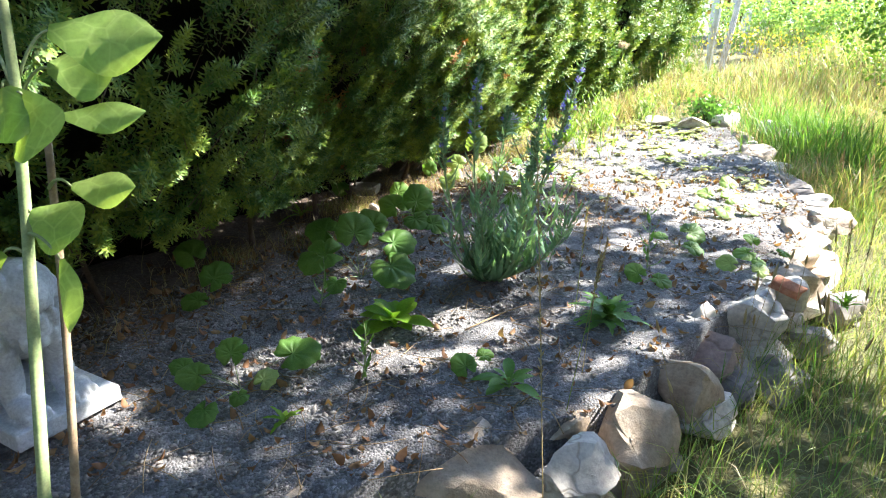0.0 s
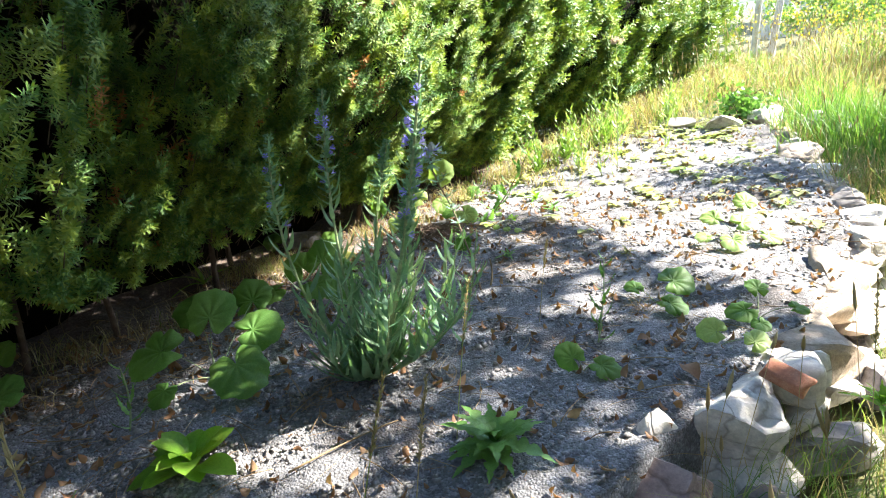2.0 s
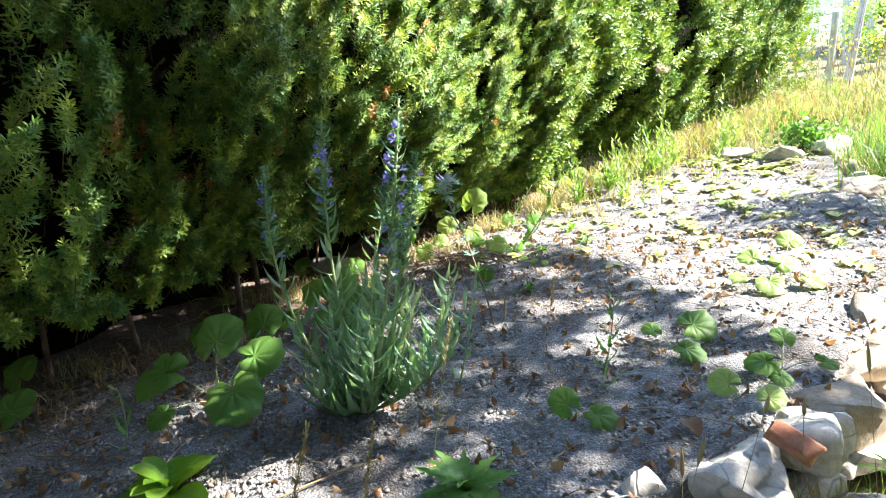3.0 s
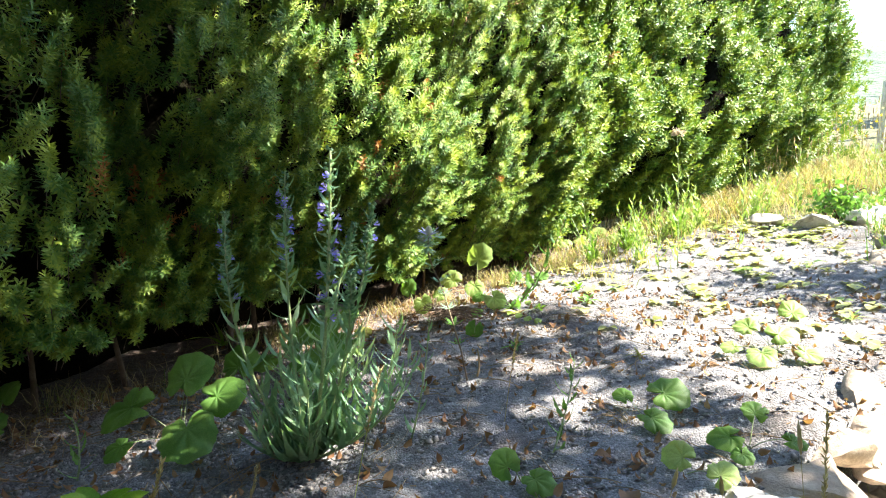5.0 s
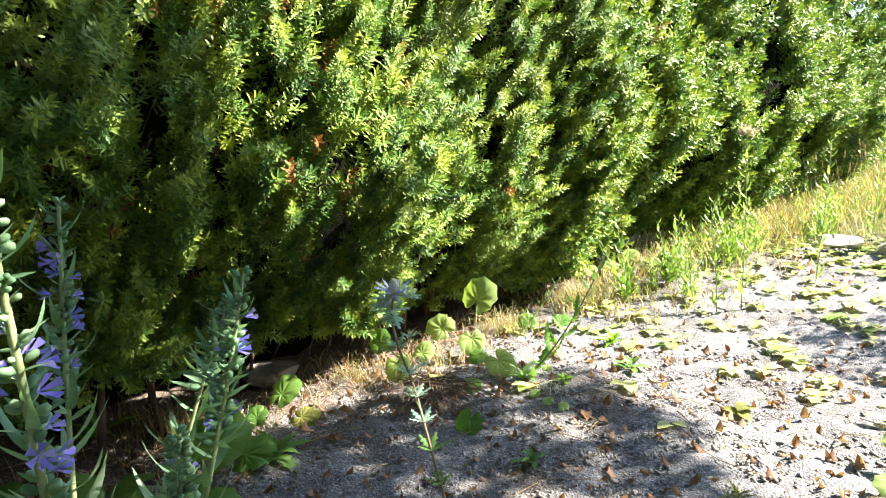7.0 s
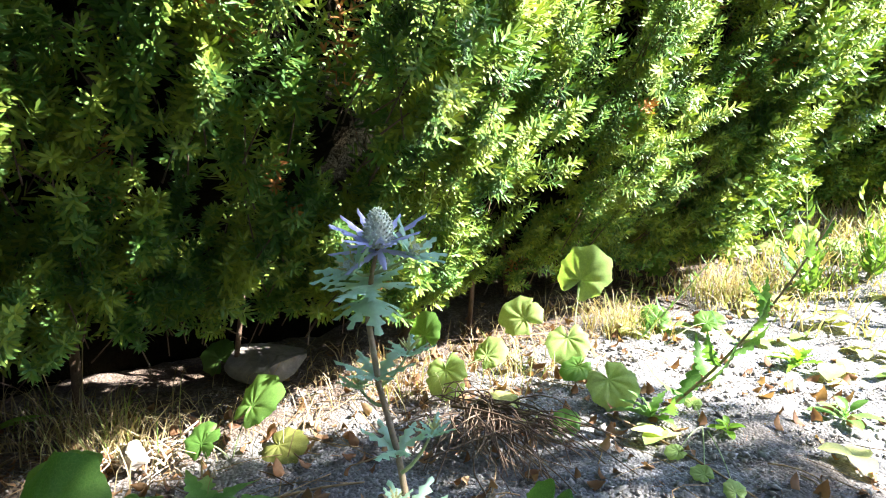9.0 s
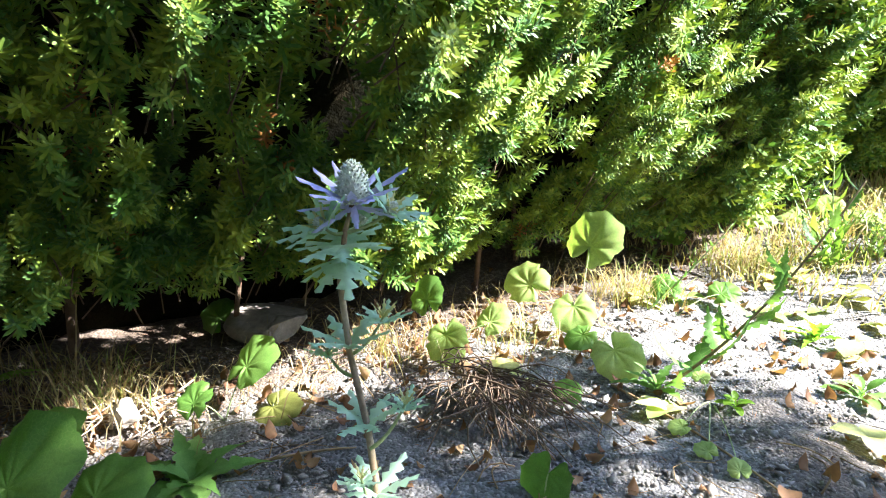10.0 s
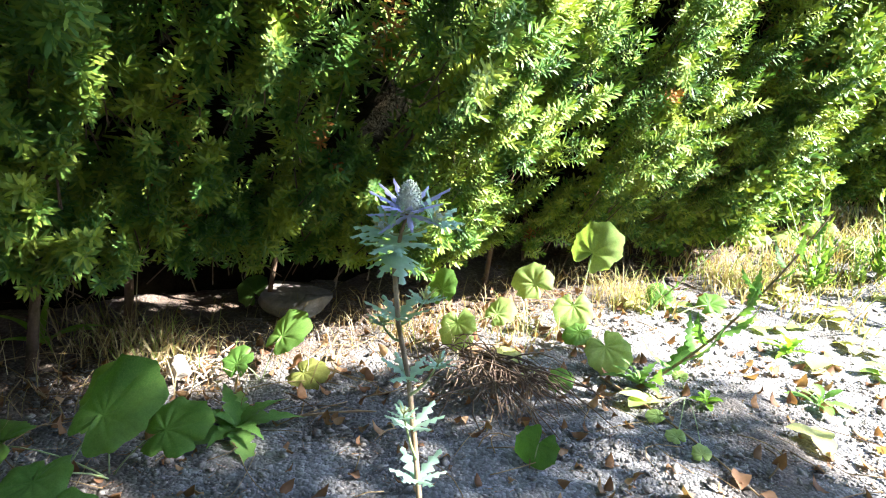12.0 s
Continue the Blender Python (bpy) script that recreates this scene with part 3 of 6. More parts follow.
# near-black sheet behind the shoots: the shade inside the hedge, put into its colour
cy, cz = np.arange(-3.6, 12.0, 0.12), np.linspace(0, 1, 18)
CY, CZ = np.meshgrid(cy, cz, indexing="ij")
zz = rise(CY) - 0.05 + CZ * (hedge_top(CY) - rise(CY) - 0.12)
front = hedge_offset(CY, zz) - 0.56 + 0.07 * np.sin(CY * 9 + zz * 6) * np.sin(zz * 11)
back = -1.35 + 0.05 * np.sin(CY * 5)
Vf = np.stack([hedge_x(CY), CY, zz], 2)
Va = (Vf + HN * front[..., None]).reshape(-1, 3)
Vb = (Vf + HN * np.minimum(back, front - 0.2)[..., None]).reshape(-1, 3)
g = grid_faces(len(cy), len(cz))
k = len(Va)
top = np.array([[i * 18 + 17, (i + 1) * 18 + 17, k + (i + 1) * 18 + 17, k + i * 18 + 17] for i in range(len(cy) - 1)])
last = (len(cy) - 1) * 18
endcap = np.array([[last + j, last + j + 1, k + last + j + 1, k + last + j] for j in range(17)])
mesh_part("inner_tangle", raw_mesh("inner_tangle", np.concatenate([Va, Vb]), np.concatenate([g, g + k, top, endcap]), [M["hedge_core"]], smooth=True), hedge, label="near-black sheet painted as the shade inside the hedge")
for i in range(22):
    y = -1.2 + i * 0.42 + r.uniform(-0.1, 0.1)
    b = np.array([float(hedge_x(y)), y, float(rise(y)) - 0.03]) + HN * r.uniform(-1.05, -0.72)
    V, F = tube(curve_points(b, b + [r.uniform(-0.1, 0.2), r.uniform(-0.15, 0.15), r.uniform(0.6, 0.9)], (r.uniform(-0.05, 0.05), 0, 0), 6), np.linspace(0.02, 0.009, 6) * r.uniform(0.5, 1.1))
    mesh_part("trunk", raw_mesh("trunk", V, F, [M["bark"]], smooth=True), hedge)


# ---- stone edging and loose stones ----
edging = thing("stone_edging", pose(0, 0, 0), "dry-laid edging of pale, ochre and grey fieldstones round the bed", "stone wall")
kinds = ["tan_rock", "grey_rock", "pale_rock"]
bank = [rock_mesh("stone", (1, 1, 1), 40 + i, M[kinds[i % 3]], 11, 0.15, 3) for i in range(12)]
r = np.random.default_rng(5)


def place_stone(x, y, z, size, yaw, which, name="stone", tilt=(0, 0)):
    ob = new(name, bank[which])
    ob.parent = edging
    ob.matrix_basis = pose(x, y, z, tilt[0], tilt[1], yaw) @ Matrix.Diagonal((*size, 1))
    return ob


t = 0.0
path = np.stack([EDGE_X, EDGE_Y], 1)[1:]
seg = np.linalg.norm(np.diff(path, axis=0), axis=1)
cum = np.concatenate([[0], np.cumsum(seg)])
for course in range(2):
    t = 0.1 * course
    while t < cum[-1]:
        px, py = np.interp(t, cum, path[:, 0]), np.interp(t, cum, path[:, 1])
        qx, qy = np.interp(t + 0.1, cum, path[:, 0]), np.interp(t + 0.1, cum, path[:, 1])
        yaw = math.degrees(math.atan2(qy - py, qx - px))
        length = r.uniform(0.2, 0.42)
        near_boulder = 0.0 < px < 2.65 and 1.0 < py < 3.95
        if not (near_boulder and course):
            h = r.uniform(0.07, 0.12)
            zc = float(rise(py)) + (-0.27 if course == 0 else -0.08 + r.uniform(-0.02, 0.015))
            out = (0.05 if course == 0 else 0.0) + r.normal(0, 0.035)
            nx, ny = math.sin(radians(yaw)), -math.cos(radians(yaw))
            if course or py < 8:
                place_stone(px + nx * out, py + ny * out, zc, (length * 0.62, r.uniform(0.13, 0.22), h), yaw + r.uniform(-28, 28), int(r.integers(12)), tilt=(r.uniform(-16, 16), r.uniform(-14, 14)))
        t += length * 1.08
# the long ochre ledges and the tall stones behind the far plant
for x, y, z, size, yaw, which in (
        (0.17, 1.36, -0.1, (0.2, 0.17, 0.14), 15, 0), (0.52, 1.4, -0.1, (0.12, 0.12, 0.13), 60, 2), (0.74, 1.6, -0.12, (0.15, 0.14, 0.15), 45, 3),
        (0.5, 1.62, -0.07, (0.1, 0.09, 0.08), 30, 9), (2.44, 3.72, -0.07, (0.27, 0.17, 0.13), 58, 0), (2.36, 3.42, -0.13, (0.22, 0.14, 0.1), 50, 3), (2.06, 3.06, -0.12, (0.24, 0.18, 0.13), 42, 6),
        (2.2, 3.34, -0.06, (0.14, 0.11, 0.09), 20, 9), (2.78, 4.15, -0.07, (0.26, 0.17, 0.12), 55, 11), (3.36, 6.5, 0.02, (0.26, 0.2, 0.14), 70, 9), (2.97, 4.62, -0.06, (0.22, 0.17, 0.11), 70, 5), (1.83, 2.85, -0.07, (0.14, 0.12, 0.12), 10, 8),
        (1.62, 2.3, -0.3, (0.2, 0.15, 0.12), 40, 4), (1.95, 2.72, -0.3, (0.2, 0.15, 0.12), 40, 10), (2.35, 3.1, -0.28, (0.2, 0.15, 0.14), 40, 7)):
    place_stone(x, y, z - 0.02, (size[0] * 1.25, size[1] * 1.15, size[2]), yaw, which, "ledge_stone", tilt=(r.uniform(-7, 7), r.uniform(-7, 7)))

boulder = new("boulder", rock_mesh("boulder", (0.215, 0.19, 0.24), 77, M["pale_rock"], 8, 0.16, 4, 0.9))
boulder.matrix_basis = pose(1.57, 2.57, -0.13, 14, -6, 35)
tagged(boulder, "large whitish cracked limestone boulder on the edge of the bed", "boulder")
small = new("boulder", rock_mesh("boulder", (0.13, 0.12, 0.1), 78, M["pale_rock"], 7, 0.12, 3))
small.matrix_basis = pose(1.8, 2.72, -0.04, 5, 10, 80)
tagged(small, "rounded grey-white stone leaning on a larger boulder", "boulder")
wedge = new("boulder", rock_mesh("boulder", (0.085, 0.06, 0.09), 81, M["pale_rock"], 9, 0.08, 3))
wedge.matrix_basis = pose(1.3, 2.42, -0.04, 0, 24, 40)
tagged(wedge, "small bluish white wedge of limestone beside the boulder", "boulder")
low = new("boulder", rock_mesh("boulder", (0.17, 0.13, 0.15), 79, M["red_rock"], 9, 0.12, 3))
low.matrix_basis = pose(1.3, 2.25, -0.16, 0, 10, 20)
tagged(low, "brownish pink-grey fieldstone below the pale boulder", "boulder")
flat = new("boulder", rock_mesh("boulder", (0.2, 0.15, 0.15), 83, M["tan_rock"], 9, 0.07, 3))
flat.matrix_basis = pose(1.06, 1.98, -0.14, 0, 4, 25)
tagged(flat, "flat-topped tan block set in the bed's edge", "boulder")
bm = bmesh.new()
bmesh.ops.create_cube(bm, size=1)
bmesh.ops.scale(bm, vec=(0.14, 0.065, 0.05), verts=bm.verts)
bmesh.ops.bevel(bm, geom=bm.edges[:], offset=0.012, segments=3, affect="EDGES", profile=0.6)
for v in bm.verts:
    v.co += v.co.normalized() * 0.02 * noise.noise(v.co * 26)
brick = new("brick_fragment", bm_mesh("brick_fragment", bm, M["brick"]))
brick.matrix_basis = pose(1.72, 2.55, 0.06, 24, 14, -48)
tagged(brick, "worn orange-red brick fragment lying between pale boulders", "brick")
slab = new("stone_slab", rock_mesh("stone_slab", (0.17, 0.12, 0.045), 90, M["grey_rock"], 7, 0.05, 3))
slab.matrix_basis = pose(-0.64, 4.64, 0.02, 14, 4, 20)
tagged(slab, "flat bluish grey stone slab at the foot of the hedge", "stone")
bit = new("stone", rock_mesh("stone", (0.045, 0.035, 0.035), 91, M["pale_rock"], 7, 0.08, 3))
bit.matrix_basis = pose(-0.5, 4.02, 0.02)
tagged(bit, "small pale round stone among dry litter", "stone")
for i, (x, y, s) in enumerate(((3.1, 7.75, 0.26), (3.55, 7.9, 0.3), (3.95, 7.5, 0.24), (2.7, 7.85, 0.2), (4.0, 7.05, 0.2))):
    w = new("pale_stone", rock_mesh("pale_stone", (s, s * 0.7, s * 0.42), 100 + i, M["pale_rock"], 9, 0.09, 3))
    w.matrix_basis = pose(x, y, float(rise(y)) + 0.03, 0, 0, i * 50)
    tagged(w, "bright whitish stone at the far end of the bed", "stone", "pale stones at the bed's end")

# ---- the tree that shades the near part of the bed ----
def leafy_crown(blobs, leaves, leaf, r, clump=0.22, dens=1.0):
    """Leaves gathered in clumps inside blobs (centre, radii)."""
    T = []
    vol = np.array([b[1][0] * b[1][1] * b[1][2] for b in blobs]) ** 0.75
    for (c, rad), n in zip(blobs, (vol * dens / vol.sum() * leaves / 14).astype(int) + 1):
        d = r.normal(size=(n, 3))
        d /= np.linalg.norm(d, axis=1, keepdims=True)
        centre = np.asarray(c) + d * np.asarray(rad) * (r.uniform(0.15, 1, n) ** 0.45)[:, None]
        T.append((centre[:, None, :] + r.normal(0, clump, (n, 14, 3)) * [1, 1, 0.6]).reshape(-1, 3))
    T = np.concatenate(T)
    D = r.normal(0, 1, (len(T), 3)) + [0, 0, -0.35]
    V0, F0 = blade_leaf(0.62, 0.25, 0.3, 3, "oval")
    return stamp(V0, F0, frames_for(D, r.uniform(0, 6.28, len(T))), T, leaf * r.uniform(0.7, 1.2, len(T)))


def tree_limbs(base, height, blobs, r, girth=0.14):
    """A tapered trunk and limbs that reach into each blob."""
    out = []
    fork = np.array(base) + [0.0, 0.1, height]
    out.append(("trunk", *tube(curve_points(base, fork, (0.08, -0.05, 0), 9), np.linspace(girth, girth * 0.65, 9), 10)))
    for c, rad in blobs:
        mid = (fork + np.asarray(c)) / 2 + r.normal(0, 0.15, 3)
        pts = np.concatenate([curve_points(fork - [0, 0, r.uniform(0, 0.5)], mid, (0, 0, 0.1), 5), curve_points(mid, np.asarray(c) + [0, 0, 0.3], (0, 0, 0.1), 5)[1:]])
        out.append(("limb", *tube(pts, np.linspace(girth * 0.45, 0.015, 9), 7)))
    return out


def build_tree(name, base, height, blobs, leaves, leaf, material, label, seed, girth=0.14, clump=0.22, dens=1.0):
    r = np.random.default_rng(seed)
    ob = thing(name, pose(*base), label, "tree")
    back = Matrix.Translation(-Vector(base))
    for kind, V, F in tree_limbs(base, height, blobs, r, girth):
        mesh_part(kind, raw_mesh(kind, V, F, [M["bark"]], smooth=True), ob, back)
    V, F = leafy_crown(blobs, leaves, leaf, r, clump, dens)
    mesh_part("crown", raw_mesh("crown", V, F, [material]), ob, back)
    return ob


SHADE_H = 4.4
reach = np.array([SUN_AZ.x, SUN_AZ.y]) / math.tan(SUN_EL)
# outline of the crown's shadow on level ground: the far rim, from the hedge to the grass
RIM_X = [-6.0, -1.6, -1.0, -0.6, -0.35, -0.08, 0.1, 0.35, 0.95, 1.35, 1.7, 2.05, 2.6, 3.2]
RIM_Y = [0.9, 3.15, 3.42, 3.86, 4.02, 4.4, 4.8, 5.1, 5.0, 4.6, 3.9, 3.3, 2.2, 1.0]


def shade_crown(count, leaf, r, x1=3.2):
    """A wide, flat crown: leaves in sprays, open between the sprays over the bed and closed over the hedge."""
    x, y = r.uniform(-6.0, x1, count), r.uniform(-3.2, 5.3, count)
    h = SHADE_H + 0.22 * np.sin(x * 1.3 + y) + r.uniform(-0.22, 0.22, count)
    gap = np.array([0.4 * noise.noise(Vector((a * 1.7, b * 1.7, 4.0))) + noise.noise(Vector((a * 3.7, b * 3.7, 9.0))) for a, b in zip(x, y)])
    over_hedge = smooth(-0.1, 0.5, y * 0.42 - x - 1.55)
    inside = np.interp(x, RIM_X, RIM_Y) - y + 0.22 * gap
    # leaf cover opened or closed by spot to set where sun falls below
    open_part = 0.12 - 0.1 * smooth(1.6, 2.4, x) + (0.26 - 0.2 * smooth(-1.5, -2.3, x)) * over_hedge - 0.8 * np.exp(-(((x + 1.75) / 0.5) ** 2) - ((y - 0.2) / 0.5) ** 2)
    # more leaves added here to deepen the shade on the bed
    extra_cover = np.exp(-(((x - 1.05) / 0.6) ** 2) - ((y - 2.8) / 1.0) ** 2)
    keep = (inside > 0) & (gap < open_part + 0.14 * extra_cover + 0.25 * np.exp(-(((x + 0.05) / 0.4) ** 2) - ((y - 4.0) / 0.35) ** 2))
    x, y, h = x[keep], y[keep], h[keep]
    T = np.stack([x + reach[0] * h, y + reach[1] * h, h], 1)
    V0, F0 = blade_leaf(0.66, 0.25, 0.3, 2, "oval")
    D = r.normal(0, 1, (len(T), 3)) + [0, 0, -0.2]
    return stamp(V0, F0, frames_for(D, r.uniform(0, 6.28, len(T))), T, leaf * r.uniform(0.7, 1.2, len(T)))


r = np.random.default_rng(31)
base = (6.6, 1.4, -0.4)
tree = thing("shade_tree", pose(*base), "broad green tree that shades the bed, standing in the grass", "tree")
back = Matrix.Translation(-Vector(base))
ends = [((x + reach[0] * SHADE_H, y + reach[1] * SHADE_H, SHADE_H), (1, 1, 1)) for x, y in ((-3.6, 1.2), (-1.6, 2.6), (-0.6, 3.6), (0.3, 4.6), (1.2, 3.9), (-1.6, 0.4), (0.2, 1.8), (1.6, 1.2), (-0.4, -1.4))]
for kind, V, F in tree_limbs(base, 3.0, ends, r, 0.14):
    mesh_part(kind, raw_mesh(kind, V, F, [M["bark"]], smooth=True), tree, back)
(V, F), (V2, F2) = shade_crown(62000, 0.13, r), shade_crown(36000, 0.13, r, -0.5)
V, F = np.concatenate([V, V2]), np.concatenate([F, F2 + len(V)])
mesh_part("crown", raw_mesh("crown", V, F, [M["tree_leaf"]]), tree, back)
# unseen extra foliage, added to screen the bed and hedge from the sky
V, F = leafy_crown([((6.8, -0.2, 6.2), (2.4, 2.2, 1.8)), ((8.6, -2.4, 6.4), (2.4, 2.4, 2.2)), ((5.2, -3.6, 5.6), (2.6, 2.2, 1.8)), ((1.6, -5.0, 5.2), (2.8, 2.0, 1.8)), ((9.4, 0.6, 4.4), (1.6, 1.8, 1.6))], 9000, 0.3, r, 0.4)
mesh_part("back_crown", raw_mesh("back_crown", V, F, [M["tree_leaf"]]), tree, back)

# ---- meadow grass ----
def grass_blades(roots, height, lean, width, r):
    """Tapering, arching blades: seven points and five triangles each."""
    n = len(roots)
    a = r.uniform(0, 2 * np.pi, n)
    d = np.stack([np.cos(a), np.sin(a), 0 * a], 1)
    side = np.stack([-np.sin(a), np.cos(a), 0 * a], 1) * (width / 2)[:, None]
    turn = r.uniform(-1.2, 1.2, n)[:, None]
    side = side * np.cos(turn) + d * np.sin(turn) * (width / 2)[:, None]
    V = []
    for f, w in ((0, 1), (0.38, 0.95), (0.72, 0.7)):
        c = roots + d * (lean * height * f ** 1.9)[:, None]
        c[:, 2] += height * (f - 0.22 * lean * f ** 2.4)
        V += [c - side * w, c + side * w]
    c = roots + d * (lean * height)[:, None]
    c[:, 2] += height * (1 - 0.5 * lean)
    V.append(c)
    V = np.stack(V, 1).reshape(-1, 3)
    F0 = np.array([(0, 1, 3), (0, 3, 2), (2, 3, 5), (2, 5, 4), (4, 5, 6)])
    return V, (F0[None] + (np.arange(n) * 7)[:, None, None]).reshape(-1, 3)


def meadow_roots(n, x0, x1, y0, y1, r, gap=0.08):
    x, y = r.uniform(x0, x1, n), r.uniform(y0, y1, n)
    keep = ((x > edge_x(y) + gap) | (y > 8.3 + 0.3 * np.sin(3 * x))) & (x > hedge_x(y) - 0.1)
    tuft = np.array([noise.noise(Vector((a * 1.5, b * 1.5, 2))) for a, b in zip(x, y)])
    keep &= r.uniform(0, 1, n) < 0.62 + 0.6 * tuft
    x, y, tuft = x[keep], y[keep], tuft[keep]
    return np.stack([x, y, lawn_z(x, y) - 0.02], 1), tuft


r = np.random.default_rng(9)
pieces = []
for x0, x1, y0, y1, n, h, w in ((-1.5, 5.0, -1.2, 6.0, 70000, 0.33, 0.0042), (1.5, 9.0, 5.0, 8.0, 34000, 0.55, 0.006), (2.0, 9.0, 7.4, 11.0, 22000, 0.58, 0.007), (2.0, 16.0, 10.0, 20.0, 36000, 1.1, 0.012), (-9, 9, -8, 0.2, 16000, 0.3, 0.007)):
    roots, tuft = meadow_roots(n, x0, x1, y0, y1, r, 0.1 if y0 < 5 else 0.0)
    m = len(roots)
    h = h * (0.3 + 0.7 * smooth(0.3, 2.6, roots[:, 0] - hedge_x(roots[:, 1]))) if y0 > 4 else h
    V, F = grass_blades(roots, h * (0.75 + 0.5 * tuft) * r.uniform(0.5, 1.45, m), r.uniform(0.15, 0.95, m), w * r.uniform(0.6, 1.3, m), r)
    cut = int(m * (0.12 if y1 < 8 else 0.5))
    pieces.append((V[: cut * 7], F[: cut * 5], 1))
    lush = cut + int((m - cut) * 0.28)
    pieces.append((V[cut * 7 : lush * 7], F[cut * 5 : lush * 5] - cut * 7, 2))
    pieces.append((V[lush * 7 :], F[lush * 5 :] - lush * 7, 0))
# a lush clump beside the far corner of the bed
x, y = r.normal(4.15, 0.28, 2600), r.normal(6.9, 0.6, 2600)
V, F = grass_blades(np.stack([x, y, lawn_z(x, y)], 1), 0.8 * r.uniform(0.5, 1.25, 2600), r.uniform(0.1, 0.6, 2600), 0.009 * r.uniform(0.6, 1.3, 2600), r)
pieces.append((V, F, 2))
V, F, mi = joined(pieces)
tagged(new("meadow_grass", raw_mesh("meadow_grass", V, F, [M["grass"], M["dry_grass"], M["green_grass"]], mi)), "long uncut green and yellow meadow grass", "grass", kind="stuff")

# seeding stalks and dry grass
pieces = []
head_v, head_f = tube(np.array([(0, 0, 0), (0, 0, 0.25), (0, 0, 0.7), (0, 0, 1.0)]), [0.012, 0.06, 0.05, 0.006], 5)
for x0, x1, y0, y1, n, h in ((1.0, 6.0, 1.0, 7.0, 550, 0.6), (2.5, 9.0, 6.0, 12.0, 1500, 0.85), (3.0, 14.0, 10.0, 18.0, 1300, 1.0)):
    roots, _ = meadow_roots(n, x0, x1, y0, y1, r)
    m = len(roots)
    hh = h * r.uniform(0.6, 1.2, m)
    D = np.concatenate([r.normal(0, 0.16, (m, 2)), np.ones((m, 1))], 1)
    R = frames_for(D, r.uniform(0, 6, m))
    st = np.array([(0.0012, 0, 0), (-0.0006, 0.001, 0), (-0.0006, -0.001, 0), (0.0008, 0, 1), (-0.0004, 0.0007, 1), (-0.0004, -0.0007, 1)])
    V, F = stamp(st, twig_f, R, roots, np.stack([np.full(m, 1.3), np.full(m, 1.3), hh], 1))
    pieces.append((V, F, 0))
    tip = roots + R[:, :, 2] * (hh * 0.97)[:, None]
    V, F = stamp(head_v, head_f, R, tip, np.stack([np.full(m, 0.1), np.full(m, 0.1), r.uniform(0.05, 0.11, m)], 1))
    pieces.append((V, F, 0))
V, F, mi = joined(pieces)
tagged(new("seeding_grass", raw_mesh("seeding_grass", V, F, [M["dry_grass"]])), "straw-coloured seeding grass stalks above the meadow", "grass", kind="stuff")

# pale grass and weeds at the sunny foot of the hedge
def foot_roots(n, y0, y1, spread, r):
    y = r.uniform(y0, y1, n)
    back = np.clip(r.normal(-0.25, spread, n), -0.85, 0.75)
    P = np.stack([hedge_x(y), y, 0 * y], 1) + HN * back[:, None]
    P[:, 2] = bed_z(P[:, 0], P[:, 1])
    return P


P = foot_roots(8000, 5.9, 14.0, 0.32, r)
m = len(P)
grow = 0.35 + 0.7 * smooth(6.0, 9.0, P[:, 1])
V1, F1 = grass_blades(P, 0.24 * grow * r.uniform(0.5, 1.6, m), r.uniform(0.3, 1.0, m), 0.006 * r.uniform(0.6, 1.5, m), r)
m1 = m // 3
P = foot_roots(800, 1.2, 5.6, 0.16, r) - HN * 0.35
m = len(P)
V2, F2 = grass_blades(P, 0.12 * r.uniform(0.4, 1.5, m), r.uniform(0.4, 1.0, m), 0.003 * r.uniform(0.6, 1.3, m), r)
V, F, mi = joined([(V1[: m1 * 7], F1[: m1 * 5], 0), (V1[m1 * 7 :], F1[m1 * 5 :] - m1 * 7, 1), (V2, F2, 1)])
tagged(new("hedge_foot_grass", raw_mesh("hedge_foot_grass", V, F, [M["grass"], M["dry_grass"]], mi)), "pale dry grass at the foot of the hedge", "grass", kind="stuff")

# ---- grit, chips, needles and litter on the bed ----
chip_v, chip_f = np.array([(1, 0, 0.1), (0.1, 0.8, 0), (-0.9, 0.1, 0.1), (0, -0.75, 0), (0.15, 0.1, 0.55), (0, 0, -0.5)]), np.array([(0, 1, 4), (1, 2, 4), (2, 3, 4), (3, 0, 4), (1, 0, 5), (2, 1, 5), (3, 2, 5), (0, 3, 5)])


def bed_spots(n, y0, y1, r, inset=0.05):
    y = r.uniform(y0, y1, n)
    l, q = hedge_x(y) - 0.75, np.minimum(edge_x(y), 4) - inset
    x = l + (q - l) * r.uniform(0, 1, n)
    return np.stack([x, y, bed_z(x, y)], 1)


r = np.random.default_rng(12)
P = np.concatenate([bed_spots(13000, 0.9, 5.6, r), bed_spots(4000, 5.0, 8.5, r), bed_spots(5000, 1.6, 3.2, r, 1.2), bed_spots(16000, 3.7, 5.4, r, 1.3)])
n = len(P)
s = 0.003 + np.where(np.arange(n) < n - 16000, 0.017, 0.006) * r.uniform(0, 1, n) ** 3.0
V, F = stamp(chip_v, chip_f, frames_for(r.normal(0, 0.5, (n, 3)) + [0, 0, 1], r.uniform(0, 6, n)), P, np.stack([s * r.uniform(0.8, 1.5, n), s, s * r.uniform(0.6, 1, n)], 1))
Q = bed_spots(3200, 1.0, 4.6, r, 0.2)
k = len(Q)
f = r.uniform(0.007, 0.019, k)
V2, F2 = stamp(chip_v, chip_f, frames_for(r.normal(0, 0.22, (k, 3)) + [0, 0, 1], r.uniform(0, 6, k)), Q, np.stack([f * r.uniform(0.8, 1.5, k), f, f * 0.35], 1))
V, F = np.concatenate([V, V2]), np.concatenate([F, F2 + len(V)])
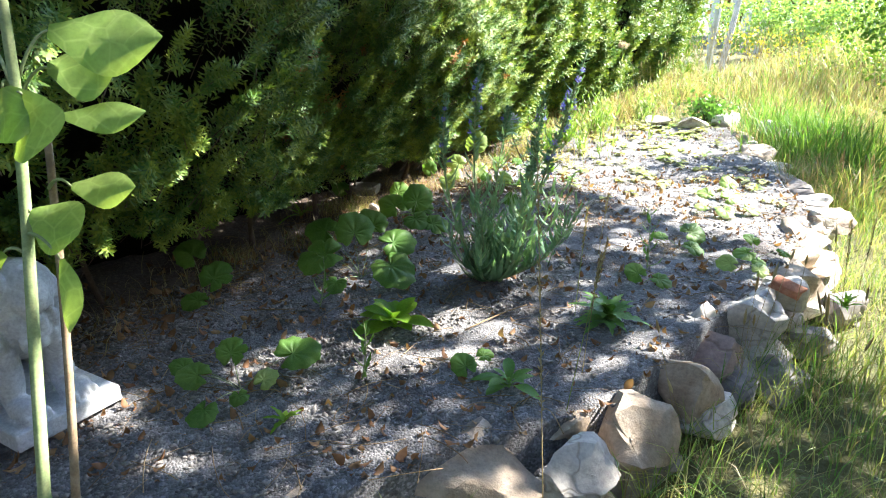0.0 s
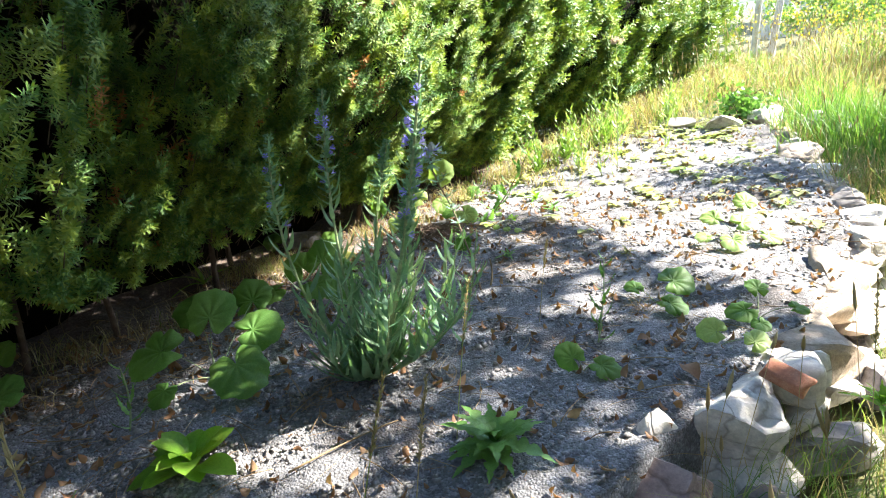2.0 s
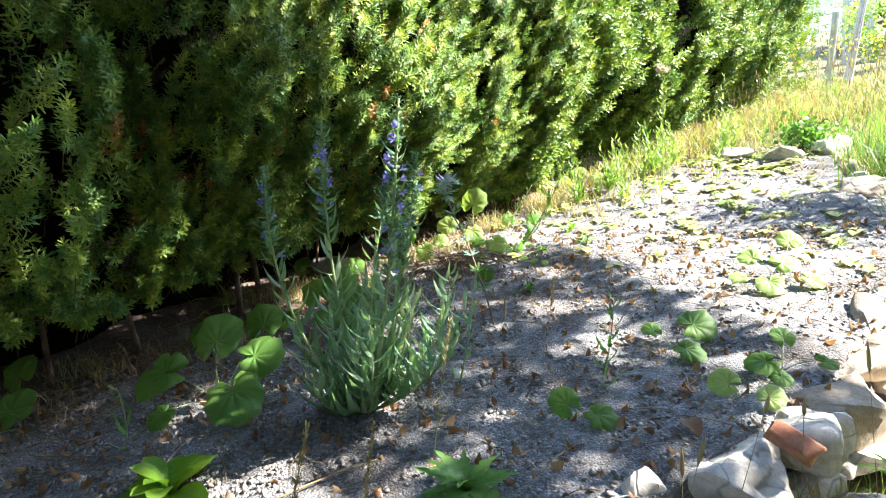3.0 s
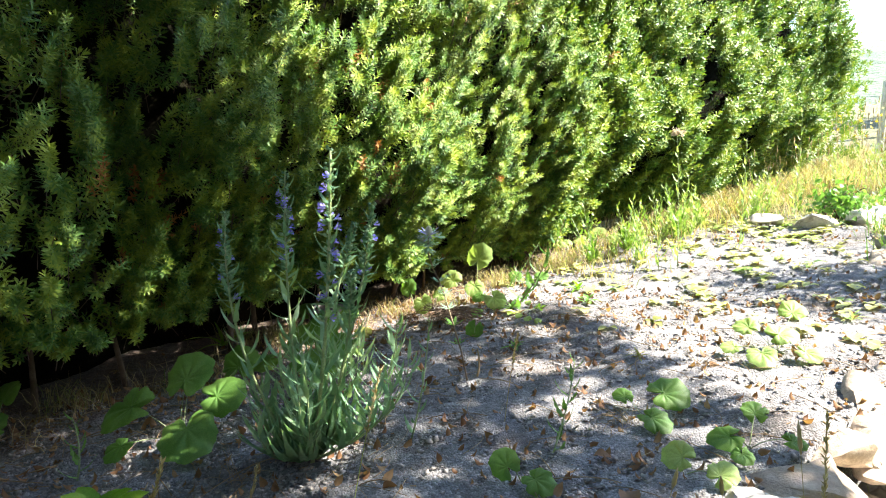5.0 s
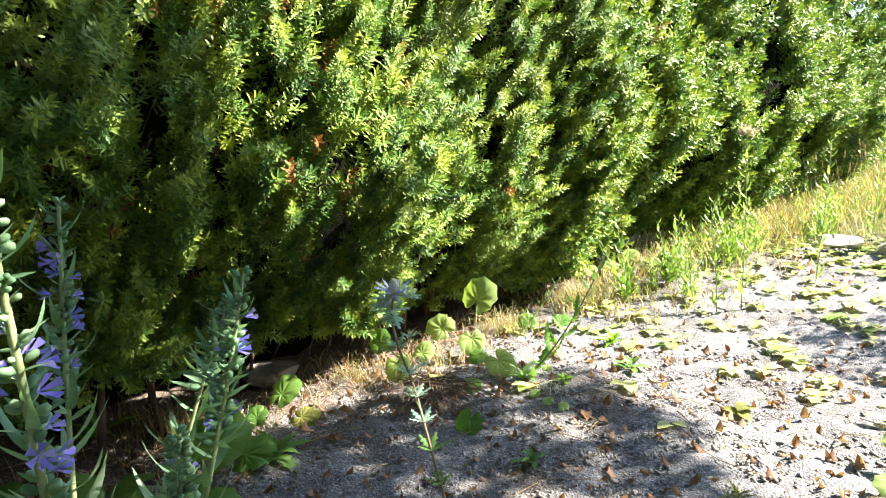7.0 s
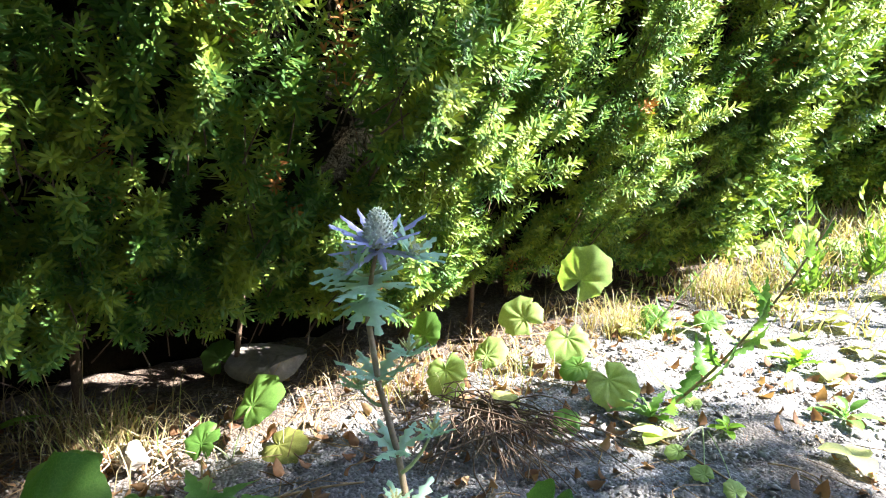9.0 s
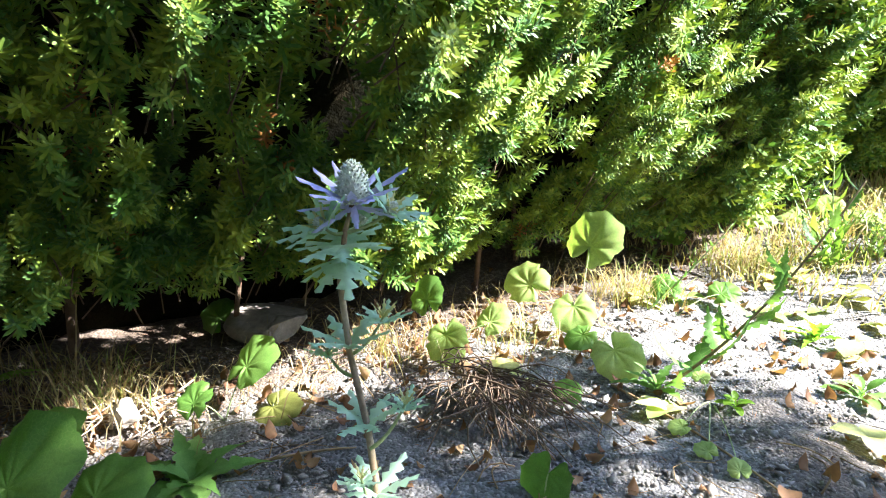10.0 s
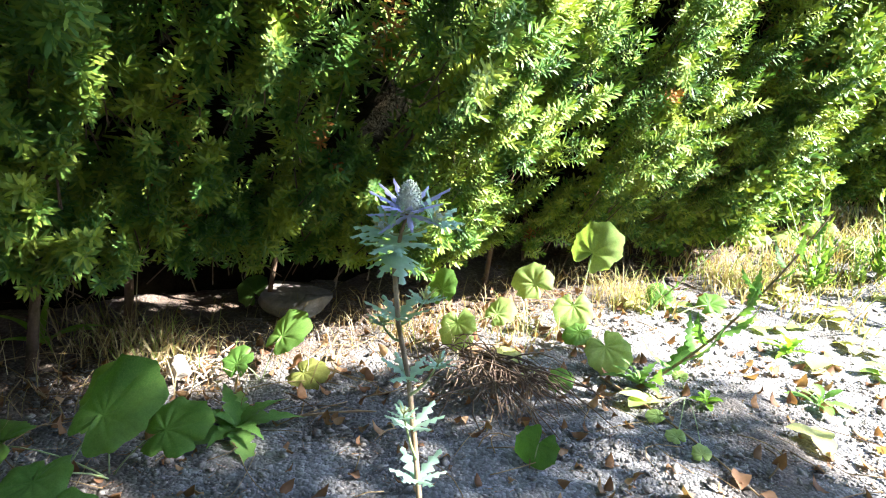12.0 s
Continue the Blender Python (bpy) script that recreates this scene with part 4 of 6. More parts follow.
tagged(new("stone_chips", raw_mesh("stone_chips", V, F, [M["pebble"]])), "grey and pale stone chips scattered over the soil", "gravel", kind="stuff")

P = np.concatenate([foot_roots(5200, 1.0, 6.5, 0.3, r) - HN * 0.3, bed_spots(5000, 1.2, 5.5, r)])
P[:, 2] = bed_z(P[:, 0], P[:, 1]) + 0.006
n = len(P)
V0, F0 = blade_leaf(0.1, 0.2, 0, 1)
D = np.concatenate([r.normal(0, 1, (n, 2)), r.normal(0, 0.12, (n, 1))], 1)
V, F = stamp(V0, F0, frames_for(D, r.uniform(0, 6, n)), P, r.uniform(0.018, 0.035, n))
tagged(new("fallen_needles", raw_mesh("fallen_needles", V, F, [M["needle_dry"]])), "brown fallen yew needles under the hedge", "litter", kind="stuff")

P = np.concatenate([bed_spots(1500, 1.2, 5.5, r), foot_roots(500, 1.0, 6.0, 0.28, r) - HN * 0.2, bed_spots(260, 5.0, 8.0, r)])
P[:, 2] = bed_z(P[:, 0], P[:, 1]) + 0.008
n = len(P)
V0, F0 = blade_leaf(0.6, 0.5, 0.7, 4, "oval", 0, 0.05)
D = np.concatenate([r.normal(0, 1, (n, 2)), r.normal(0.1, 0.25, (n, 1))], 1)
V, F = stamp(V0, F0, frames_for(D, r.normal(np.pi, 0.5, n)), P, r.uniform(0.02, 0.055, n))
tagged(new("fallen_leaves", raw_mesh("fallen_leaves", V, F, [M["dry_leaf"]])), "curled brown fallen leaves on the soil", "litter", kind="stuff")

pieces = []
for i, p in enumerate(np.concatenate([bed_spots(380, 1.0, 5.0, r), foot_roots(190, 1.2, 5.4, 0.2, r) - HN * 0.25])):
    a, l = r.uniform(0, 6.28), r.uniform(0.06, 0.28)
    q = p + [math.cos(a) * l, math.sin(a) * l, 0]
    p[2], q[2] = bed_z(p[0], p[1]) + 0.008, bed_z(q[0], q[1]) + 0.012
    pieces.append((*tube(curve_points(p, q, (r.normal(0, 0.02), r.normal(0, 0.02), 0.01), 5), r.uniform(0.0007, 0.0022), 4), 0))
V, F, mi = joined(pieces)
tagged(new("dry_twigs", raw_mesh("dry_twigs", V, F, [M["straw"]])), "thin dry twigs and stalks lying on the soil", "twigs", kind="stuff")

# ---- distance ----
hr = np.random.default_rng(3)
ang = np.linspace(0, 2 * np.pi, 240, endpoint=False)
rings = []
for k, (dist, lift) in enumerate(((120, -2), (190, 6), (290, 28), (380, 46), (520, 60), (700, 40))):
    z = [lift * (1 + 0.28 * noise.fractal(Vector((math.cos(q) * 3, math.sin(q) * 3, k * 0.15)), 1, 2, 4)) + (1.2 * noise.noise(Vector((q * 70, k, 1))) if k > 1 else 0) for q in ang]
    rings.append(np.stack([np.sin(ang) * dist, np.cos(ang) * dist, z], 1))
V = np.concatenate(rings)
F = [(k * 240 + j, k * 240 + (j + 1) % 240, (k + 1) * 240 + (j + 1) % 240, (k + 1) * 240 + j) for k in range(5) for j in range(240)]
tagged(new("backdrop_hills", raw_mesh("backdrop_hills", V, F, [M["hill"]], smooth=True)), kind="structure")

for base, h, c, rad, mat, label, seed in (
        ((13.5, 26.0, 0.8), 1.6, (13.5, 26.2, 3.6), (2.2, 2.2, 1.7), "rust_leaf", "small tree with rust and green leaves beyond the meadow", 61),
        ((20.5, 30.0, 1.0), 2.2, (20.5, 30.2, 5.0), (3.2, 3.0, 2.8), "shrub_leaf", "leafy green tree beyond the meadow", 62),
        ((27.0, 27.0, 1.0), 2.2, (27.0, 27.2, 4.6), (3.4, 3.0, 2.6), "tree_leaf", "dark green tree beyond the meadow", 63)):
    q = np.random.default_rng(seed)
    bl = [(tuple(np.array(c) + q.normal(0, 0.45, 3) * rad), tuple(np.array(rad) * q.uniform(0.4, 0.65))) for _ in range(6)]
    build_tree("tree", base, h, bl, 4500, 0.3, M[mat], label, seed, 0.16, 0.35)

# bleached posts in the tall grass
for x, y, top, lean, w in ((5.2, 12.9, 1.75, 3, 0.13), (5.6, 13.1, 1.95, 8, 0.13), (8.3, 19.6, 3.1, 2, 0.22), (8.85, 19.8, 3.3, -2, 0.22), (9.45, 20.0, 3.0, 3, 0.2), (7.75, 19.5, 2.8, -4, 0.25)):
    bm = bmesh.new()
    g0 = float(lawn_z(x, y)) - 0.3
    bmesh.ops.create_cone(bm, cap_ends=True, segments=9, radius1=w * 0.55, radius2=w * 0.45, depth=top - g0)
    bmesh.ops.subdivide_edges(bm, edges=bm.edges[:], cuts=3)
    for v in bm.verts:
        v.co += Vector((noise.noise(v.co * 3 + Vector((x, y, 0))), noise.noise(v.co * 3 + Vector((y, x, 5))), 0)) * w * 0.25
    post = new("fence_post", bm_mesh("fence_post", bm, M["post"], False))
    post.matrix_basis = pose(x, y, (top + g0) / 2, 0, lean, 20)
    tagged(post, "sun-bleached leaning wooden post in tall grass", "post", "bleached posts")

# the open shrub in the grass
def shrub(name, base, blobs, leaves, leaf, mat, label, seed, stems=9):
    r = np.random.default_rng(seed)
    ob = thing(name, pose(*base), label, "shrub")
    back = Matrix.Translation(-Vector(base))
    for i in range(stems):
        c, rad = blobs[i % len(blobs)]
        tip = np.asarray(c) + r.normal(0, 0.5, 3) * rad
        b = np.asarray(base) + np.append(r.normal(0, 0.09, 2), 0)
        V, F = tube(curve_points(b, tip, (r.normal(0, 0.1), r.normal(0, 0.1), 0.15), 8), np.linspace(0.009, 0.003, 8), 6)
        mesh_part("stem", raw_mesh("stem", V, F, [M["bark"]], smooth=True), ob, back)
    V, F = leafy_crown(blobs, leaves, leaf, r, 0.12)
    mesh_part("crown", raw_mesh("crown", V, F, [mat]), ob, back)
    return ob


shrub("open_shrub", (5.1, 6.2, -0.3), [((4.6, 6.4, 1.35), (0.55, 0.45, 0.28)), ((5.3, 6.2, 1.5), (0.7, 0.5, 0.4)), ((5.8, 6.7, 1.35), (0.6, 0.6, 0.4)), ((5.0, 6.6, 1.95), (0.8, 0.6, 0.4)), ((5.0, 6.15, 0.8), (0.5, 0.4, 0.45)), ((5.5, 6.3, 0.7), (0.5, 0.45, 0.4))], 7500, 0.055, M["shrub_leaf"], "open arching shrub with small green leaves in the grass", 44)
shrub("leafy_bush", (7.6, 10.5, -0.1), [((7.6, 10.6, 0.9), (1.1, 0.8, 0.6)), ((8.6, 10.3, 1.1), (0.9, 0.8, 0.7)), ((6.8, 11.2, 0.8), (0.8, 0.7, 0.5))], 5000, 0.06, M["shrub_leaf"], "rounded light green bush beyond the tall grass", 45)
shrub("leafy_bush", (10.5, 12.5, -0.1), [((10.5, 12.6, 1.2), (1.3, 1.0, 0.8)), ((12.0, 12.3, 1.4), (1.2, 1.0, 0.9))], 4500, 0.07, M["shrub_leaf"], "broad green bush beyond the tall grass", 46)
shrub("leafy_bush", (8.0, 17.2, 0.4), [((7.6, 17.2, 1.6), (1.0, 0.7, 0.7)), ((9.0, 17.4, 1.7), (1.0, 0.8, 0.8)), ((10.4, 17.2, 1.6), (1.0, 0.8, 0.7))], 4200, 0.1, M["pale_leaf"], "pale yellow-green bush in the distance", 48)
for k, (x, y, s) in enumerate(((13.5, 15.5, 1.1), (16.5, 18.5, 1.5), (15.0, 21.0, 1.6), (20.0, 17.0, 1.7), (11.5, 20.5, 1.3))):
    shrub("leafy_bush", (x, y, 0.3), [((x - 0.7 * s, y, 1.3 * s), (1.1 * s, 0.8 * s, 0.8 * s)), ((x + 0.9 * s, y + 0.3, 1.5 * s), (1.2 * s, 0.9 * s, 1.0 * s))], 2600, 0.13 * s, M["shrub_leaf" if k % 2 else "pale_leaf"], "wide leafy bush at the far side of the meadow", 50 + k)
shrub("leafy_bush", (3.42, 8.05, 0.13), [((3.42, 8.05, 0.3), (0.2, 0.2, 0.13))], 460, 0.07, M["weed"], "small dark green leafy bush at the bed's far end", 47, 6)

# yellow flowering weeds far along the hedge
r = np.random.default_rng(18)
n = 600
x, y = r.normal(6.3, 1.1, n), r.normal(12.6, 1.3, n)
P = np.stack([x, y, lawn_z(x, y) + r.uniform(0.5, 1.0, n)], 1)
V0, F0 = blade_leaf(0.6, 0.3, 0.3, 2, "oval")
V, F = stamp(V0, F0, frames_for(r.normal(size=(n, 3)) + [0, 0, 1], r.uniform(0, 6, n)), P, r.uniform(0.03, 0.07, n))
tagged(new("yellow_flowers", raw_mesh("yellow_flowers", V, F, [M["yellow_flower"]])), "patch of yellow wildflowers in the tall grass", "wildflowers", kind="stuff")

# ---- plants of the bed ----
ROUND = [raw_mesh("leaf", *round_leaf(s), [M["colt"]], smooth=True) for s in range(5)]
ROUND_PALE = [raw_mesh("leaf", *round_leaf(s + 10), [M["pale_leaf"]], smooth=True) for s in range(4)]
ROUND_YELLOW = [raw_mesh("leaf", *round_leaf(s + 20), [M["yellow_leaf"]], smooth=True) for s in range(2)]


def stalk_part(a, b, sag, radius, material, parent, name="stalk", sides=6, n=7, taper=0.6):
    V, F = tube(curve_points(a, b, sag, n), np.linspace(radius, radius * taper, n), sides)
    return mesh_part(name, raw_mesh(name, V, F, [material], smooth=True), parent)


def broad_plant(base, leaves, label, meshes=None, group=""):
    """A low plant of broad round leaves on stalks; leaves are (x, y, height, width, yaw, tilt, lean)."""
    meshes = meshes or ROUND
    bz = float(bed_z(*base))
    ob = thing("broad_leaved_plant", pose(base[0], base[1], bz), label, "plant", group)
    for i, (x, y, z, size, yaw, tilt, lean) in enumerate(leaves):
        at = Vector((x - base[0], y - base[1], z + float(bed_z(x, y)) - bz))
        mesh_part("leaf", meshes[(i + int(size * 1000)) % len(meshes)], ob, pose(*at, tilt + 14, lean, 0) @ pose(0, 0, 0, 0, 0, yaw) @ Matrix.Diagonal((size, size, size, 1)))
        stalk_part((0.004 * i, 0, -0.01), tuple(at - Vector((0, 0, 0.002))), (0, 0, 0.02), 0.0022, M["stem"], ob, sides=5)
    return ob


def rosette(base, count, length, width, shape, material, label, seed, teeth=0, lift=(0.25, 0.9), name="leafy_weed", bend=0.45, rows=9, kinds=3):
    """Leaves round a crown at ground level."""
    rows = 20 if teeth else rows
    r = np.random.default_rng(seed)
    ob = thing(name, pose(base[0], base[1], float(bed_z(*base))), label, "plant")
    meshes = [raw_mesh("leaf", *blade_leaf(width, bend * r.uniform(0.7, 1.3), 0.3, rows, shape, teeth, 0.012), [material], smooth=True) for _ in range(kinds)]
    for i in range(count):
        a = 360 * i / count * 2.618 + r.uniform(-15, 15)
        up = lift[0] + (lift[1] - lift[0]) * (i / max(1, count - 1))
        s = length * r.uniform(0.75, 1.1) * (1 - 0.35 * i / count)
        m = Euler((radians(90 - 75 * up), 0, 0)).to_matrix().to_4x4()
        mesh_part("leaf", meshes[i % kinds], ob, pose(0, 0, 0.004 + 0.002 * i, 0, 0, a + 180) @ m @ Matrix.Diagonal((s, s, s, 1)))
    return ob


def leafy_stem(ob, a, b, sag, radius, count, leaf, width, material, stem_material, r, start=0.1, shape="lance", teeth=0, spread=0.9, shrink=0.6, name="stem", grow=None):
    """An upright stem as one part, its leaves as another."""
    pts = curve_points(a, b, sag, 14)
    V, F = tube(pts, np.linspace(radius, radius * 0.45, 14), 7)
    st = mesh_part(name, raw_mesh(name, V, F, [stem_material], smooth=True), ob)
    f = np.linspace(start, 0.97, count)
    P = np.stack([np.interp(f, np.linspace(0, 1, 14), pts[:, k]) for k in range(3)], 1)
    ang = np.arange(count) * 2.4 + r.uniform(0, 6)
    D = np.stack([np.cos(ang) * spread, np.sin(ang) * spread, r.uniform(0.25, 0.8, count)], 1)
    V0, F0 = blade_leaf(width, 0.35, 0.3, 6 if not teeth else 18, shape, teeth, 0.01)
    # turn each leaf's face to the sky
    d = D / np.linalg.norm(D, axis=1, keepdims=True)
    right = np.cross(d, [0, 0, 1.0])
    right /= np.linalg.norm(right, axis=1, keepdims=True)
    R = np.stack([right, np.cross(d, right), d], axis=2)
    V, F = stamp(V0, F0, R, P, leaf * (1 - shrink * f) * r.uniform(0.8, 1.15, count))
    mesh_part("leaves", raw_mesh("leaves", V, F, [material], smooth=True), st)
    tagged(st.children[0], kind="stuff")
    return st, pts


# the large viper's-bugloss
r = np.random.default_rng(70)
bug = thing("wild_bugloss", pose(0.29, 2.73, 0), "tall hairy grey-green bugloss with violet-blue flower spikes", "wildflower")
O = np.array([0.29, 2.73, 0.0])
petal_v, petal_f = [], []
for i in range(5):
    a = i * 2 * math.pi / 5
    o, k = np.array([math.cos(a), math.sin(a), 0]), len(petal_v)
    s = np.array([-math.sin(a), math.cos(a), 0])
    petal_v += [np.zeros(3), o * 0.3 + s * 0.12 + [0, 0, 0.55], o * 0.62 + s * 0.24 + [0, 0, 1.0], o * 0.62 - s * 0.24 + [0, 0, 1.0], o * 0.3 - s * 0.12 + [0, 0, 0.55]]
    petal_f += [(k, k + 1, k + 4), (k + 1, k + 2, k + 3), (k + 1, k + 3, k + 4)]
petal_v, petal_f = np.array(petal_v), np.array(petal_f)
FLOWER = raw_mesh("flower", petal_v, petal_f, [M["violet"]])


def flower_spike(st, pts, start, blooms, r, bract=0.06):
    """Bracts, curled hairy buds and open flowers on the upper part of a stem."""
    n = 46
    f = start + (1 - start) * np.linspace(0, 1, n)
    P = np.stack([np.interp(f, np.linspace(0, 1, 14), pts[:, k]) for k in range(3)], 1)
    ang = np.arange(n) * 2.4 + r.uniform(0, 6)
    D = np.stack([np.cos(ang), np.sin(ang), r.uniform(0.2, 0.7, n)], 1)
    V0, F0 = blade_leaf(0.16, 0.1, 0.3, 3, "lance")
    V1, F1 = stamp(V0, F0, frames_for(D, r.uniform(0, 6, n)), P, bract * (1.1 - 0.7 * np.linspace(0, 1, n)))
    bud_v, bud_f = tube(np.array([(0, 0, 0), (0, 0, 0.4), (0, 0, 0.8), (0, 0, 1.0)]), [0.12, 0.32, 0.3, 0.06], 5)
    m = 75
    g = start + (1 - start) * r.uniform(0, 1, m) ** 0.7
    Q = np.stack([np.interp(g, np.linspace(0, 1, 14), pts[:, k]) for k in range(3)], 1)
    a2 = r.uniform(0, 6.28, m)
    D2 = np.stack([np.cos(a2), np.sin(a2), r.uniform(0.2, 1.0, m)], 1)
    V2, F2 = stamp(bud_v, bud_f, frames_for(D2, r.uniform(0, 6, m)), Q + D2 * 0.006, r.uniform(0.013, 0.024, m) * (1.15 - 0.45 * (g - start) / (1 - start)))
    V, F, mi = joined([(V1, F1, 0), (V2, F2, 0)])
    buds = mesh_part("flower_spike", raw_mesh("flower_spike", V, F, [M["bugloss"]]), st)
    tagged(buds, kind="stuff")
    g = start + (0.93 - start) * r.uniform(0, 1, blooms)
    Q = np.stack([np.interp(g, np.linspace(0, 1, 14), pts[:, k]) for k in range(3)], 1)
    a2 = r.uniform(0, 6.28, blooms)
    D2 = np.stack([np.cos(a2), np.sin(a2), r.uniform(0.1, 0.6, blooms)], 1)
    for turn, q, size in zip(frames_for(D2, r.uniform(0, 6, blooms)), Q + D2 * 0.014, r.uniform(0.015, 0.023, blooms)):
        mesh_part("flower", FLOWER, st, Matrix.Translation(q) @ Matrix(turn.tolist()).to_4x4() @ Matrix.Diagonal((size, size, size, 1)), "violet-blue funnel flower")


for tip, sag, rad, blooms, start in (
        ((0.645, 2.49, 1.14), (0.02, 0.0, 0.0), 0.0065, 22, 0.5), ((0.21, 2.91, 1.07), (-0.05, 0.03, 0), 0.0055, 15, 0.62), ((0.05, 2.74, 0.94), (-0.09, -0.02, -0.02), 0.0055, 5, 0.66),
        ((0.54, 2.97, 0.93), (0.03, 0.0, 0), 0.0055, 7, 0.68), ((0.38, 3.12, 0.84), (-0.03, 0, 0), 0.0045, 2, 0.8), ((0.5, 2.82, 0.7), (0.03, 0.03, 0), 0.005, 2, 0.75)):
    tip = np.array(tip) - O
    foot = np.array([tip[0], tip[1], 0]) * 0.12
    st, pts = leafy_stem(bug, foot, tip, sag, rad * 1.3, 34, 0.19, 0.16, M["bugloss"], M["stem"], r, 0.06, spread=0.9, shrink=0.68)
    flower_spike(st, pts, start, blooms, r)
for i in range(17):
    a = i * 2.4
    tip = np.array([math.cos(a) * r.uniform(0.15, 0.36) + 0.09, math.sin(a) * r.uniform(0.12, 0.3) + 0.05, r.uniform(0.2, 0.55)])
    leafy_stem(bug, tip * [0.1, 0.1, 0], tip, (tip[0] * 0.22, tip[1] * 0.22, -0.02), 0.0035, 20, 0.17, 0.15, M["bugloss"], M["stem"], r, 0.1, spread=0.8, shrink=0.45, name="side_shoot")
V0, F0 = blade_leaf(0.15, 0.55, 0.3, 8, "lance", 0, 0.01)
n = 84
ang = np.arange(n) * 2.4
D = np.stack([np.cos(ang), np.sin(ang), r.uniform(0.02, 0.75, n)], 1)
d = D / np.linalg.norm(D, axis=1, keepdims=True)
right = np.cross(d, [0, 0, 1.0])
right /= np.linalg.norm(right, axis=1, keepdims=True)
V, F = stamp(V0, F0, np.stack([right, np.cross(d, right), d], axis=2), D * [0.012, 0.012, 0.0] + [0, 0, 0.01], r.uniform(0.15, 0.29, n))
tagged(mesh_part("basal_leaves", raw_mesh("basal_leaves", V, F, [M["bugloss"]], smooth=True), bug), kind="stuff")

# the sea holly
r = np.random.default_rng(71)
holly = thing("sea_holly", pose(0.665, 3.62, 0), "spiny sea holly with a steel-blue star-shaped flower head", "wildflower")
stem_pts = np.array([(0, 0, -0.02), (-0.03, 0.02, 0.13), (-0.075, 0.045, 0.27), (-0.116, 0.071, 0.398), (-0.146, 0.096, 0.456), (-0.185, 0.118, 0.525), (-0.212, 0.138, 0.6), (-0.216, 0.155, 0.655), (-0.212, 0.166, 0.69)])
V, F = tube(stem_pts, [0.0045, 0.0045, 0.0043, 0.0042, 0.004, 0.004, 0.0038, 0.0034, 0.003], 9)
mesh_part("stem", raw_mesh("stem", V, F, [M["brown_stem"]], smooth=True), holly)


def spiny_leaf(width, seed, long_spine=2.3):
    """A stiff bract with spines along both sides."""
    r = np.random.default_rng(seed)
    V, F = [], []
    n = 8
    for i in range(n + 1):
        t = i / n
        w = width / 2 * (math.sin(math.pi * (0.18 + 0.82 * t)) ** 0.8 if t < 1 else 0.02)
        spike = (long_spine if i % 2 else 0.62 + 0.3 * (long_spine < 1.5)) if i < n else 1
        V += [(-w * spike, 0.12 * w + (0.03 if i % 2 else 0), t + (0.05 if i % 2 else 0)), (0, -0.02 * math.sin(3 * t), t), (w * spike, 0.12 * w + (0.03 if i % 2 else 0), t + (0.05 if i % 2 else 0))]
    for i in range(n):
        for j in range(2):
            p = 3 * i + j
            F += [(p, p + 1, p + 4), (p, p + 4, p + 3)]
    return np.array(V), np.array(F)


def ruff(count, length, width, up, seed, centre, axis, material, parent, name, label="", long_spine=1.7):
    """A whorl of spiny bracts about an axis."""
    r = np.random.default_rng(seed)
    R = frames_for(np.array([axis], float), np.zeros(1))[0]
    a = np.arange(count) * 2 * np.pi / count + r.uniform(-0.15, 0.15, count)
    D = np.stack([np.cos(a), np.sin(a), np.full(count, up) + r.uniform(-0.15, 0.15, count)], 1) @ R.T
    d = D / np.linalg.norm(D, axis=1, keepdims=True)
    right = np.cross(d, R[:, 2][None] + 0.01)
    right /= np.linalg.norm(right, axis=1, keepdims=True)
    me = raw_mesh(name, *spiny_leaf(width, seed, long_spine), [material])
    for a, b, size in zip(right, d, length * r.uniform(0.8, 1.15, count)):
        turn = Matrix(np.stack([a, np.cross(b, a), b], axis=1).tolist()).to_4x4()
        mesh_part(name, me, parent, Matrix.Translation(centre) @ turn @ Matrix.Diagonal((size, size, size, 1)), label)


def holly_cone(centre, axis, height, width, parent):
    """The domed head, set with small florets."""
    R = frames_for(np.array([axis], float), np.zeros(1))[0]
    V0, F0 = tube(np.array([(0, 0, 0), (0, 0, 0.25), (0, 0, 0.6), (0, 0, 0.88), (0, 0, 1.0)]), [0.36, 0.5, 0.44, 0.24, 0.05], 12)
    pieces = [(V0 * [width, width, height] @ R.T + centre, F0, 0)]
    n = 150
    i = np.arange(n)
    h = (i + 0.5) / n
    a = i * 2.39996
    rad = np.interp(h, [0, 0.25, 0.6, 0.88, 1], [0.36, 0.5, 0.44, 0.24, 0.03]) * width
    P = np.stack([np.cos(a) * rad, np.sin(a) * rad, h * height], 1)
    D = np.stack([np.cos(a), np.sin(a), h * 1.5], 1)
    bv, bf = tube(np.array([(0, 0, -0.2), (0, 0, 0.5), (0, 0, 1.0)]), [0.4, 0.3, 0.05], 4)
    V, F = stamp(bv, bf, frames_for(D @ R.T, np.zeros(n)), P @ R.T + centre, np.full(n, width * 0.11))
    pieces.append((V, F, 0))
    V, F, mi = joined(pieces)
    return mesh_part("cone", raw_mesh("cone", V, F, [M["holly_cone"]]), parent)


